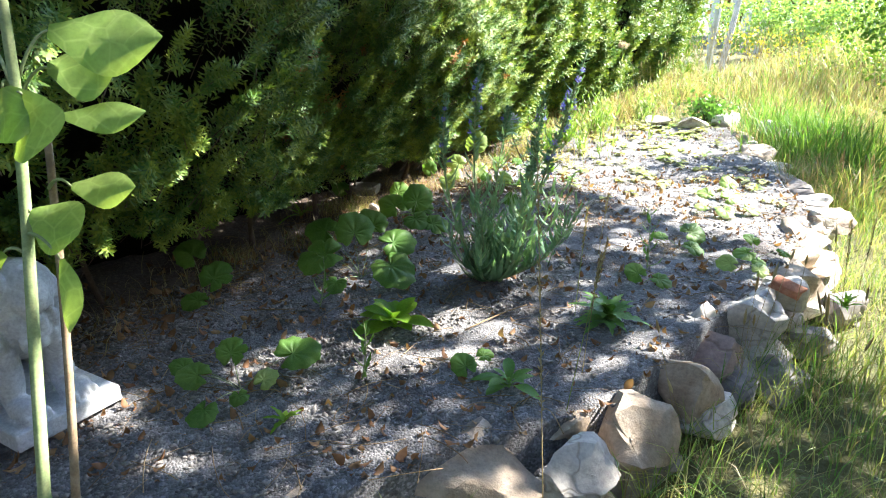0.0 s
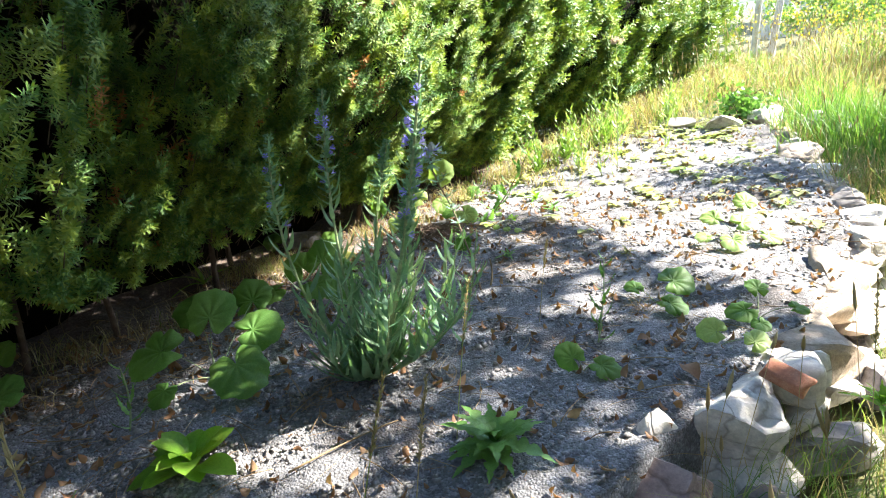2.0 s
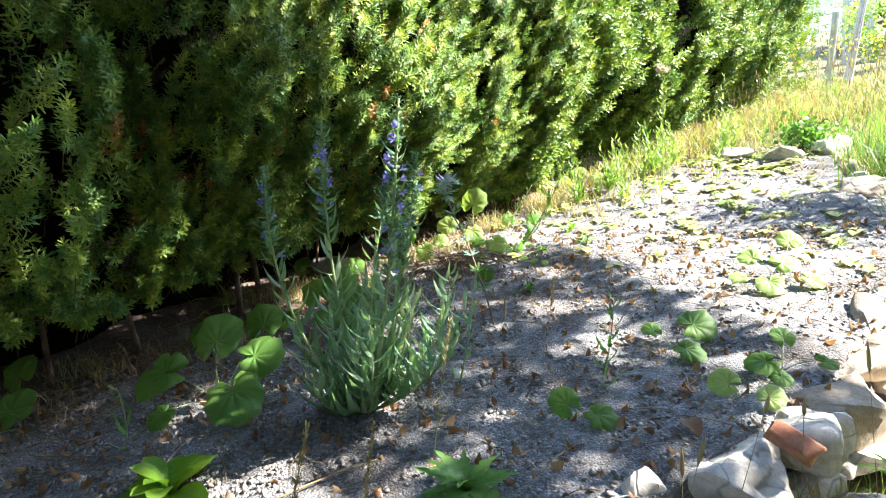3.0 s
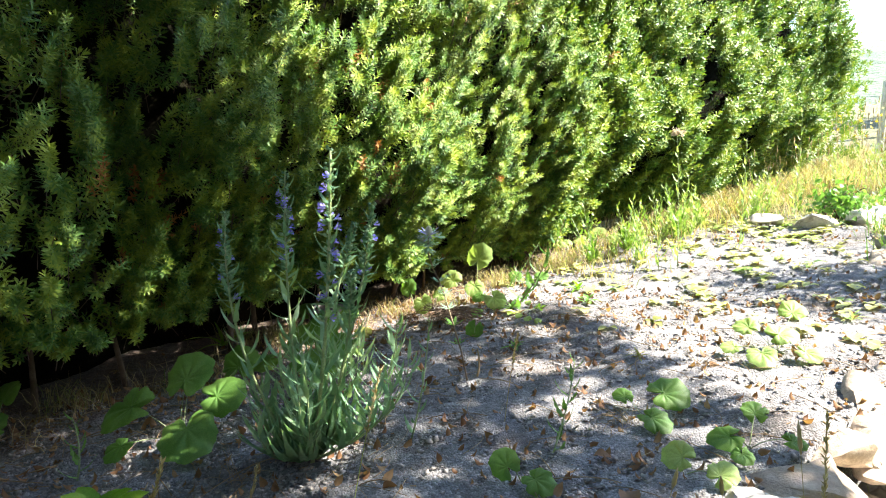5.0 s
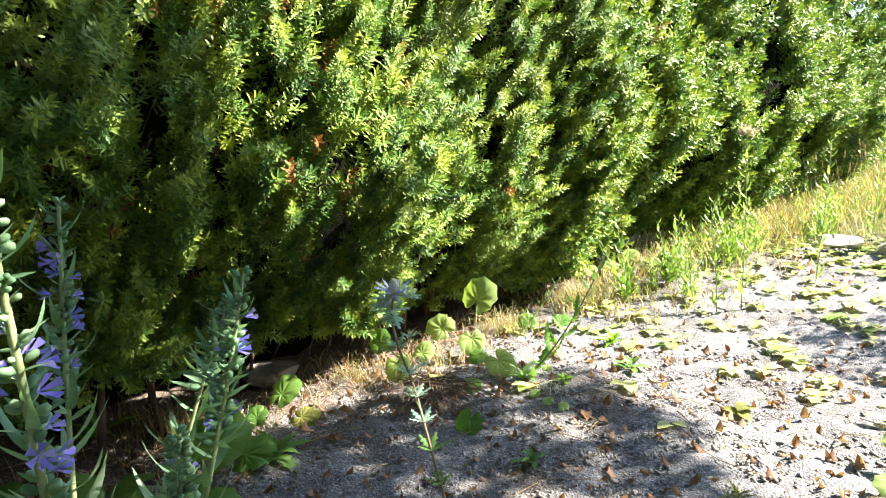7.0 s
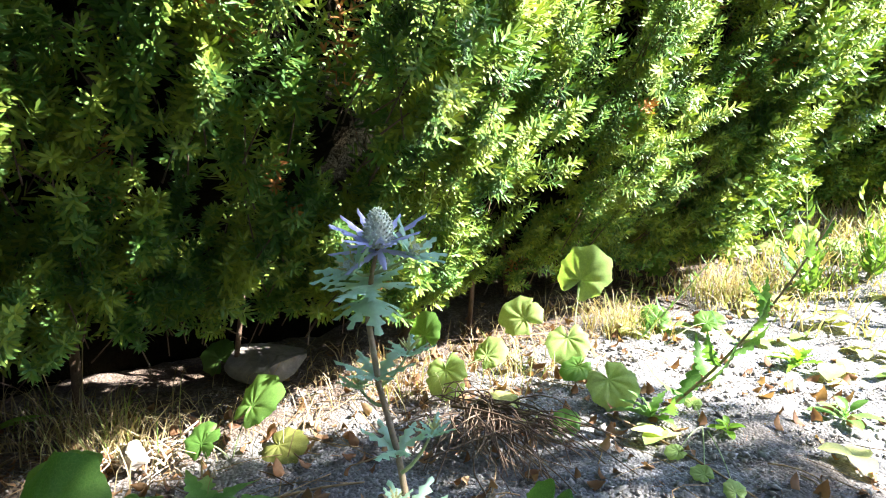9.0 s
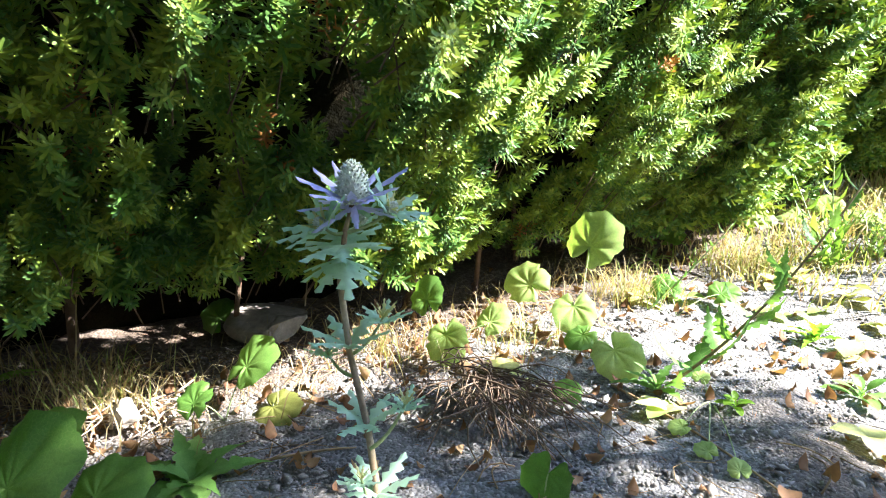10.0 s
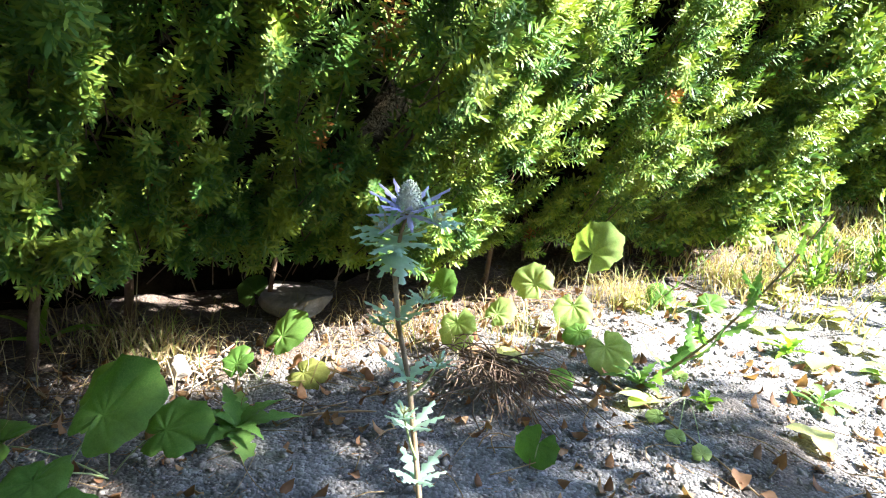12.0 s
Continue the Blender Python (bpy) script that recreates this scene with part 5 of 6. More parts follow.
head_at = np.array([-0.212, 0.167, 0.688])
ACROSS = np.array([0.85, 0.52, 0.0])
ruff(12, 0.068, 0.15, 0.5, 1, head_at, (0.1, -0.14, 1), M["holly_blue"], holly, "bract", "steel-blue spiny bract", 1.15)
ruff(8, 0.06, 0.14, -0.1, 2, head_at - [0, 0, 0.003], (0.1, -0.14, 1), M["holly_blue"], holly, "bract", "steel-blue spiny bract", 1.15)
holly_cone(head_at + [0, 0, 0.002], (0.1, -0.14, 1), 0.047, 0.036, holly)
for c, ax, n, ln in ((head_at - ACROSS * 0.034 + [0.012, -0.014, -0.026], (-0.3, -0.55, 0.75), 10, 0.052), (head_at + ACROSS * 0.04 + [0, 0, -0.012], (0.6, 0.1, 0.75), 9, 0.046), (head_at + ACROSS * 0.004 + [-0.02, 0.03, -0.03], (-0.3, 0.7, 0.6), 8, 0.034)):
    stalk_part(stem_pts[7], c, (0, 0, -0.004), 0.0026, M["stem"], holly, "side_stalk")
    ruff(n, ln, 0.24, 0.55, int(ln * 1e4), c, ax, M["holly_green"], holly, "green_bract", "pale blue-green spiny bract")
    ruff(7, ln * 0.55, 0.2, 1.3, int(ln * 2e4), c, ax, M["holly_pale"], holly, "inner_bract", "yellowish inner bract")
    holly_cone(np.array(c), ax, 0.016, 0.016, holly)
ruff(9, 0.068, 0.27, 0.1, 6, (-0.214, 0.15, 0.642), (0, 0, 1), M["holly_green"], holly, "green_bract")
ruff(9, 0.056, 0.27, -0.55, 7, (-0.213, 0.145, 0.628), (0, 0, 1), M["holly_green"], holly, "green_bract")
for c, root, size in (((-0.159, 0.147, 0.565), (-0.185, 0.118, 0.525), 1.0), ((-0.208, 0.104, 0.53), (-0.175, 0.11, 0.505), 0.8), ((-0.105, 0.11, 0.49), (-0.135, 0.085, 0.44), 0.8), ((-0.12, 0.05, 0.43), (-0.1, 0.06, 0.36), 0.7)):
    stalk_part(root, c, (0, 0, -0.008), 0.0024, M["stem"], holly, "side_stalk")
    ruff(7, 0.022 * size, 0.17, 1.3, int(abs(c[0]) * 1e3), c, (0.1, 0, 1), M["holly_pale"], holly, "side_bract", "dried straw-coloured bract")
    ruff(7, 0.036 * size, 0.22, 0.4, int(abs(c[0]) * 2e3), (np.array(c) - [0, 0, 0.006]).tolist(), (0, 0, 1), M["holly_green"], holly, "green_bract")
for k, z in enumerate((0.535, 0.46, 0.4, 0.33, 0.25, 0.16)):
    p = [float(np.interp(z, stem_pts[:, 2], stem_pts[:, j])) for j in range(2)]
    ruff(6, 0.055, 0.25, 0.45, 30 + k, (*p, z), (0, 0, 1), M["holly_green"] if k < 4 else M["weed"], holly, "stem_leaf")
stalk_part((0.05, 0.01, 0), (0.055, 0.02, 0.14), (0.01, 0, 0), 0.006, M["straw"], holly, "dead_stub")

# the leaning sow thistle
r = np.random.default_rng(72)
lean = thing("sow_thistle", pose(0.64, 4.9, 0), "leaning sow thistle with toothed grey-green leaves and a bare brown tip", "weed")
st, pts = leafy_stem(lean, (0, 0, 0), (0.37, -0.07, 0.62), (0.02, 0, -0.03), 0.005, 16, 0.19, 0.27, M["weed"], M["brown_stem"], r, 0.02, "lance", 6, 0.9, 0.62)
rosette((0.62, 4.87), 8, 0.13, 0.3, "lance", M["weed"], "toothed rosette at the foot of a leaning weed", 73, 5)
rosette((-0.17, 3.95), 12, 0.22, 0.3, "lance", M["weed"], "deeply toothed green sow thistle rosette", 74, 6, (0.15, 0.75))
rosette((-0.16, 2.2), 18, 0.19, 0.5, "spoon", M["fresh"], "bright green plantain rosette with spoon-shaped leaves", 75, 0, (0.3, 0.95))
rosette((0.79, 2.27), 26, 0.2, 0.38, "lance", M["weed"], "leafy green weed with toothed leaves", 76, 5, (0.3, 0.95))
rosette((0.31, 1.73), 13, 0.15, 0.34, "spoon", M["weed"], "small green rosette beside dry stalks", 77, 0, (0.3, 0.9))
rosette((-0.46, 1.5), 6, 0.09, 0.3, "lance", M["fresh"], "small bright green weed in open soil", 78, 3, (0.3, 0.9))
rosette((0.82, 4.86), 9, 0.06, 0.5, "spoon", M["fresh"], "tiny yellow-green rosette on bare grit", 79)
rosette((1.11, 5.12), 10, 0.11, 0.34, "spoon", M["weed"], "green rosette on sunlit grit", 80)
rosette((1.0, 5.54), 11, 0.13, 0.3, "lance", M["fresh"], "upright pale green weed in the sun", 81, 4, (0.3, 0.95))
rosette((0.32, 6.2), 9, 0.16, 0.16, "lance", M["pale_leaf"], "pale narrow-leaved weed on sunlit soil", 82, 0, (0.1, 0.7))
rosette((1.98, 2.5), 12, 0.12, 0.2, "lance", M["fresh"], "fresh green weed beside a boulder", 83, 4, (0.4, 0.95))
rosette((2.66, 4.92), 14, 0.12, 0.12, "lance", M["pale_leaf"], "yellow-green tuft on the stone edging", 84, 0, (0.4, 0.95))
rosette((1.47, 4.05), 10, 0.09, 0.2, "lance", M["yellow_leaf"], "low yellowish weed at the edge of the shade", 85, 3, (0.2, 0.7))
rosette((-1.0, 3.88), 6, 0.27, 0.1, "lance", M["fresh"], "clump of strap-shaped yellow-green leaves by the hedge", 87, 0, (0.45, 0.95), "strap_leaved_plant", 0.8, 12)
rosette((0.8, 4.15), 9, 0.09, 0.3, "lance", M["weed"], "low green weed at the edge of the shade", 86, 4)

for base, tip, count, leaf, mat, label in (
        ((1.18, 3.0), (0.06, 0.26, 0.28), 13, 0.12, "weed", "slender lobed weed in the shade"), ((-0.24, 1.78), (0.01, 0.02, 0.24), 12, 0.11, "weed", "upright narrow-leaved green weed"),
        ((-0.55, 2.45), (0.03, 0.0, 0.26), 11, 0.1, "weed", "upright green weed below broad leaves"), ((0.62, 2.98), (0.1, 0.03, 0.5), 12, 0.1, "bugloss", "single grey-green bugloss shoot"),
        ((0.45, 5.5), (0.25, 0.1, 0.35), 14, 0.08, "weed", "thin thistle beside the hedge's foot"), ((1.75, 6.28), (0.0, 0.0, 1.12), 26, 0.13, "pale_leaf", "tall thistle with a faded pink head"),
        ((2.3, 6.9), (0.05, 0, 1.0), 24, 0.13, "pale_leaf", "tall pale weed against the hedge"), ((1.6, 6.2), (-0.05, 0, 0.7), 20, 0.13, "pale_leaf", "pale leafy weed against the hedge"),
        ((3.0, 8.2), (0.05, 0, 1.2), 24, 0.14, "pale_leaf", "tall pale weed beyond the bed"), ((4.2, 5.6), (0, 0, 0.9), 26, 0.1, "shrub_leaf", "tall leafy weed in the grass"), ((3.3, 6.75), (0, 0.02, 0.42), 14, 0.06, "pale_leaf", "thin pale weed before the small bush")):
    z0 = float(bed_z(*base)) if base[0] < float(edge_x(base[1])) else float(lawn_z(*base))
    ob = thing("tall_weed", pose(base[0], base[1], z0), label, "weed")
    st, pts = leafy_stem(ob, (0, 0, 0), tip, (0.01, 0.01, 0), 0.004, count, leaf, 0.2, M[mat], M["stem"], r, 0.05, "lance", 4, 0.9, 0.55)
    if "pink" in label:
        V, F = stamp(petal_v, petal_f, frames_for(r.normal(0, 1, (26, 3)) + [0, 0, 1], r.uniform(0, 6, 26)), np.array([tip]) + r.normal(0, 0.022, (26, 3)), r.uniform(0.02, 0.035, 26))
        mesh_part("flower_head", raw_mesh("flower_head", V, F, [M["pink"]]), ob, label="faded pink flower head")

# pale leafy weeds along the sunny foot of the hedge
wr = np.random.default_rng(64)
models = []
for k in range(3):
    ob = thing("hedge_foot_weed", pose(1.3 + 0.35 * k, 6.7 + 0.5 * k, float(bed_z(1.3 + 0.35 * k, 6.7 + 0.5 * k))), "pale leafy weed at the sunny foot of the hedge", "weed", "weeds along the hedge")
    for j in range(4):
        tip = np.array([wr.normal(0, 0.09), wr.normal(0, 0.09), wr.uniform(0.2, 0.48)])
        leafy_stem(ob, (wr.normal(0, 0.02), wr.normal(0, 0.02), 0), tip, (0.01, 0.01, 0), 0.0035, 15, 0.11, 0.26, M["pale_leaf" if k else "shrub_leaf"], M["stem"], wr, 0.08, "lance", 0, 0.9, 0.5)
    models.append(ob)
for i in range(44):
    y = 6.2 + 6.6 * (i + wr.uniform(0, 1)) / 44
    x = float(hedge_x(y)) + wr.uniform(-0.3, 0.55)
    k = wr.uniform(0.55, 1.3)
    copy_thing(models[i % 3], pose(x, y, float(bed_z(x, y)) - (0.0 if y < 8 else 0.06), 0, 0, wr.uniform(0, 360)) @ Matrix.Diagonal((k, k, k, 1)))

# broad-leaved plants, one by one
broad_plant((-0.42, 2.84), [(-0.46, 2.97, 0.2, 0.22, 10, 22, 8), (-0.58, 2.77, 0.15, 0.23, 100, 18, -10), (-0.23, 2.7, 0.12, 0.23, -140, 14, 10), (-0.24, 2.9, 0.17, 0.19, -60, 24, 14), (-0.4, 3.26, 0.14, 0.2, 20, 20, 0), (-0.68, 3.24, 0.12, 0.2, 60, 20, -8), (-0.5, 2.62, 0.06, 0.12, 170, 8, 0)], "clump of broad scalloped green leaves in the shade")
broad_plant((-0.2, 3.5), [(-0.16, 3.62, 0.2, 0.2, -10, 30, 6), (-0.05, 3.45, 0.1, 0.16, -90, 16, 10)], "broad green leaves behind the tall flowering plant")
broad_plant((-1.15, 2.55), [(-1.26, 2.7, 0.16, 0.17, 40, 25, -8), (-1.06, 2.46, 0.13, 0.16, -20, 22, 8), (-1.1, 2.36, 0.06, 0.12, 100, 10, 0)], "broad drooping green leaves by the shaded hedge")
broad_plant((-0.68, 1.7), [(-0.81, 1.66, 0.07, 0.12, 80, 8, 0), (-0.73, 1.78, 0.1, 0.12, 10, 12, 6), (-0.5, 1.79, 0.1, 0.16, -50, 10, 10), (-0.72, 1.49, 0.04, 0.1, 170, 8, 0), (-0.64, 1.59, 0.04, 0.07, 200, 5, 0), (-0.9, 1.75, 0.05, 0.09, 60, 6, 8)], "low clump of rounded green leaves on dark soil")
broad_plant((-0.58, 1.7), [(-0.58, 1.68, 0.05, 0.09, -30, 8, 0)], "small yellowing rounded leaf on dark soil", ROUND_PALE)
broad_plant((0.12, 1.8), [(0.15, 1.78, 0.06, 0.1, 30, 15, 0), (0.22, 1.9, 0.05, 0.07, -60, 5, 10)], "few small rounded leaves on bare soil")
broad_plant((1.5, 3.38), [(1.58, 3.47, 0.09, 0.17, -60, 14, 16), (1.53, 3.31, 0.05, 0.13, -120, 8, 12), (1.42, 3.5, 0.05, 0.09, 40, 5, 0)], "dark green leaves above a dry dead clump")
broad_plant((1.1, 2.8), [(1.06, 2.77, 0.06, 0.11, 40, 30, -10), (1.16, 2.74, 0.04, 0.11, -120, 10, 8)], "green leaf and a grey-backed curled leaf on soil")
broad_plant((1.87, 3.22), [(1.8, 3.16, 0.06, 0.12, 100, 8, -10), (1.91, 3.34, 0.07, 0.1, 0, 10, 0), (2.0, 3.16, 0.06, 0.08, -80, 5, 14), (1.83, 3.08, 0.04, 0.08, 190, 5, 0)], "green leaves close to the stone edging")
broad_plant((1.63, 2.96), [(1.63, 2.98, 0.05, 0.11, 60, 22, -16), (1.74, 2.88, 0.05, 0.1, -40, 18, 10)], "pale yellow-green leaves behind the boulders", ROUND_PALE)
broad_plant((2.15, 4.3), [(2.03, 4.37, 0.1, 0.13, 40, 10, -8), (2.16, 4.3, 0.09, 0.16, -60, 10, 10), (2.28, 4.6, 0.12, 0.15, -20, 12, 0), (2.05, 4.1, 0.06, 0.15, 180, 8, 0), (2.25, 4.15, 0.05, 0.12, -110, 8, 8), (1.94, 4.2, 0.05, 0.1, 100, 5, 0)], "pale sunlit leaf clump with wide rounded leaves", ROUND_PALE)
broad_plant((0.28, 5.2), [(0.26, 5.36, 0.26, 0.2, -15, 62, 12), (0.11, 5.17, 0.15, 0.17, 60, 30, -10), (0.29, 5.12, 0.12, 0.15, -160, 30, 8), (0.48, 4.93, 0.08, 0.15, -130, 34, 12), (0.36, 5.02, 0.07, 0.1, 150, 20, 0)], "sunlit clump of large pale green leaves at the hedge", ROUND_PALE + ROUND[:1])
broad_plant((0.55, 5.55), [(0.5, 5.6, 0.07, 0.12, 20, 20, 0), (0.68, 5.7, 0.06, 0.12, -40, 14, 6)], "rounded green leaves at the sunny foot of the hedge")
broad_plant((-0.06, 4.8), [(-0.13, 4.86, 0.15, 0.13, 20, 45, -8), (0.01, 4.75, 0.1, 0.14, -150, 40, 8), (0.08, 4.91, 0.1, 0.11, -30, 35, 4)], "green leaves with bitten edges in half sun", ROUND_PALE[:2] + ROUND)
broad_plant((-0.36, 4.2), [(-0.35, 4.28, 0.12, 0.15, -20, 28, -6), (-0.37, 4.12, 0.08, 0.1, 30, 24, 6)], "notched green leaves in the shade")
broad_plant((-0.27, 4.3), [(-0.26, 4.28, 0.025, 0.13, -90, 10, 0)], "yellowing round leaf on the grit", ROUND_YELLOW)
broad_plant((-0.9, 4.6), [(-0.83, 4.58, 0.06, 0.14, 60, 30, 0), (-1.1, 4.72, 0.1, 0.15, 20, 30, 0)], "dark green leaves deep under the hedge")
broad_plant((-0.24, 3.66), [(-0.31, 3.71, 0.14, 0.2, 30, 18, -6), (-0.14, 3.74, 0.12, 0.15, -40, 14, 10), (-0.16, 3.48, 0.12, 0.17, -150, 8, 0), (-0.4, 3.52, 0.08, 0.16, 110, 8, -8)], "very large broad green leaves in dappled light")
broad_plant((0.42, 4.66), [(0.43, 4.67, 0.04, 0.085, 20, 18, 0)], "small rounded leaf beside dead stalks")
broad_plant((0.52, 4.28), [(0.52, 4.3, 0.06, 0.11, 175, 62, 16)], "torn upright green leaf among dead stalks")
broad_plant((0.22, 6.5), [(0.2, 6.5, 0.12, 0.13, 30, 20, 0), (0.36, 6.35, 0.08, 0.12, -60, 20, 0)], "leaves at the sunny foot of the hedge", ROUND)
broad_plant((1.0, 7.1), [(1.03, 7.15, 0.08, 0.17, 10, 20, 0), (0.9, 7.0, 0.06, 0.15, 90, 12, 0), (1.2, 7.05, 0.06, 0.16, -70, 12, 8), (0.75, 6.85, 0.06, 0.15, 60, 12, 0)], "pale broad leaves along the hedge's foot", ROUND_PALE)
broad_plant((0.75, 4.9), [(0.72, 4.95, 0.03, 0.05, 0, 10, 0), (0.79, 4.6, 0.02, 0.05, 60, 10, 0), (0.86, 4.56, 0.02, 0.05, 20, 10, 0), (0.72, 4.68, 0.02, 0.05, 120, 10, 0)], "row of tiny leaves along a fallen stalk", ROUND_PALE)

# dry tufts under the hedge
r = np.random.default_rng(88)
for x, y, n, h in ((-0.66, 4.06, 260, 0.16), (-0.95, 4.0, 160, 0.14), (-0.2, 4.72, 130, 0.12), (0.1, 5.02, 130, 0.12), (-0.75, 3.35, 160, 0.12), (-1.2, 3.0, 160, 0.12), (0.35, 5.6, 240, 0.16), (0.75, 6.2, 240, 0.18)):
    a = np.stack([r.normal(0, 0.09, n), r.normal(0, 0.07, n), np.zeros(n)], 1)
    V, F = grass_blades(a, h * r.uniform(0.5, 1.4, n), r.uniform(0.3, 1.0, n), 0.0028 * r.uniform(0.7, 1.4, n), r)
    ob = new("dry_grass_tuft", raw_mesh("dry_grass_tuft", V, F, [M["dry_grass"], M["grass"]], (np.arange(len(F)) // 5) % 4 == 0))
    ob.matrix_basis = pose(x, y, float(bed_z(x, y)) - 0.004)
    tagged(ob, "tuft of dry straw grass at the foot of the hedge", "grass", "dry tufts", "stuff")
V0, F0 = blade_leaf(0.75, 0.4, 0.5, 5, "oval", 0, 0.06)
red = [raw_mesh("dry_leaf", V0, F0, [M["dry_leaf"]], smooth=True)]
for x, y, z, s, yaw in ((-0.72, 4.02, 0.12, 0.06, 20), (-0.62, 3.98, 0.1, 0.06, 120), (-0.5, 4.1, 0.03, 0.05, 70), (0.1, 4.72, 0.015, 0.09, 200), (1.33, 2.98, 0.015, 0.07, 100), (0.95, 4.56, 0.01, 0.06, 10), (1.0, 4.5, 0.012, 0.05, 80), (-1.25, 2.55, 0.03, 0.1, 45), (-1.4, 2.45, 0.02, 0.11, 130), (-1.15, 2.2, 0.02, 0.1, 250), (1.45, 2.75, 0.02, 0.09, 20)):
    ob = new("dry_leaf", red[0])
    ob.matrix_basis = pose(x, y, float(bed_z(x, y)) + (z if z < 0.05 else 0.02), 0, 0, yaw) @ Euler((radians(75), 0, 0)).to_matrix().to_4x4() @ Matrix.Diagonal((s, s, s, 1))
    tagged(ob, "curled reddish brown dead leaf on the soil", "leaf", "dead leaves")

# low seedlings over the sunny part of the bed
r = np.random.default_rng(90)
seed_meshes = [raw_mesh("leaf", *blade_leaf(0.72, 0.35, 0.25, 5, "oval", 0, 0.02), [M[k]], smooth=True) for k in ("pale_leaf", "bleached_leaf", "yellow_leaf", "bleached_leaf")]


def seedling(x, y, r, size, kind):
    ob = thing("seedling", pose(x, y, float(bed_z(x, y)) + 0.005, 0, 0, r.uniform(0, 360)), "low pale yellow-green seedling on sunlit soil", "seedling", "seedlings in the sun")
    for i in range(int(r.integers(2, 5))):
        s = size * r.uniform(0.6, 1.2)
        mesh_part("leaf", seed_meshes[kind], ob, pose(0, 0, 0.004 + 0.008 * i, 0, 0, i * 130 + r.uniform(-25, 25)) @ Euler((radians(r.uniform(58, 84)), 0, 0)).to_matrix().to_4x4() @ Matrix.Diagonal((s, s, s, 1)))


placed = 0
while placed < 250:
    y = 4.3 + 3.9 * r.uniform() ** 0.85
    lo, hi = float(hedge_x(y)) - 0.35, min(float(edge_x(y)) - 0.25, 3.6)
    x = lo + (hi - lo) * r.uniform()
    if y < 5.4 and x < 1.3 + 0.8 * (5.4 - y) and r.uniform() < 0.85:
        continue
    seedling(x, y, r, r.uniform(0.05, 0.105), int(r.integers(4)))
    placed += 1

# dead stalks in a heap
r = np.random.default_rng(91)
heap = thing("dead_stalk_heap", pose(0.32, 4.48, 0), "flattened heap of dead brown plant stalks", "dead plant")
for i in range(150):
    a = r.normal(-1.05, 0.55) if i % 5 else r.uniform(0, 6.28)
    l = r.uniform(0.14, 0.4) if i % 5 else r.uniform(0.06, 0.16)
    p = np.array([r.normal(-0.1, 0.07), r.normal(0.13, 0.04), r.uniform(0.015, 0.06)])
    q = p + [math.cos(a) * l, math.sin(a) * l * 0.8, r.uniform(-0.03, 0.015)]
    q[2] = max(q[2], 0.008)
    stalk_part(p, q, (r.normal(0, 0.02), r.normal(0, 0.02), r.uniform(0.0, 0.05)), r.uniform(0.0016, 0.0034), M["dead_brown"], heap, "dead_stalk", 4, 6)
for bx, by, n in ((1.42, 3.35, 26), (-0.85, 3.95, 22), (-0.95, 3.2, 14), (1.75, 4.0, 20), (0.55, 1.95, 10), (0.1, 2.55, 12)):
    ob = thing("dead_clump", pose(bx, by, float(bed_z(bx, by))), "small tangled clump of dead brown stalks", "dead plant")
    for i in range(n):
        a, l = r.uniform(0, 6.28), r.uniform(0.05, 0.17)
        stalk_part((r.normal(0, 0.02), r.normal(0, 0.02), 0), (math.cos(a) * l, math.sin(a) * l, r.uniform(0.01, 0.1)), (0, 0, r.uniform(0, 0.04)), 0.0011, M["straw"], ob, "dead_stalk", 4, 5)
ob = thing("dry_litter_pile", pose(-0.54, 4.06, float(bed_z(-0.54, 4.06))), "small pile of pale dry curled stalks by the hedge", "dead plant")
for i in range(60):
    a, l = r.uniform(0, 6.28), r.uniform(0.04, 0.11)
    p = np.array([r.normal(0, 0.07), r.normal(0, 0.05), r.uniform(0.004, 0.03)])
    stalk_part(p, p + [math.cos(a) * l, math.sin(a) * l, r.uniform(-0.004, 0.02)], (r.normal(0, 0.015), r.normal(0, 0.015), r.uniform(0, 0.02)), r.uniform(0.002, 0.0042), M["pale_straw"], ob, "dry_stalk", 5, 6)
for a, b in (((-0.12, 4.09), (0.07, 4.25)), ((0.5, 4.85), (1.0, 4.5)), ((0.15, 2.2), (0.45, 2.45))):
    ob = thing("fallen_stick", pose(a[0], a[1], float(bed_z(*a)) + 0.008), "pale dry stick lying on the grit", "stick")
    stalk_part((0, 0, 0), (b[0] - a[0], b[1] - a[1], float(bed_z(*b)) - float(bed_z(*a))), (0.01, 0.01, 0.008), 0.0038, M["straw"], ob, "stick", 6, 9)


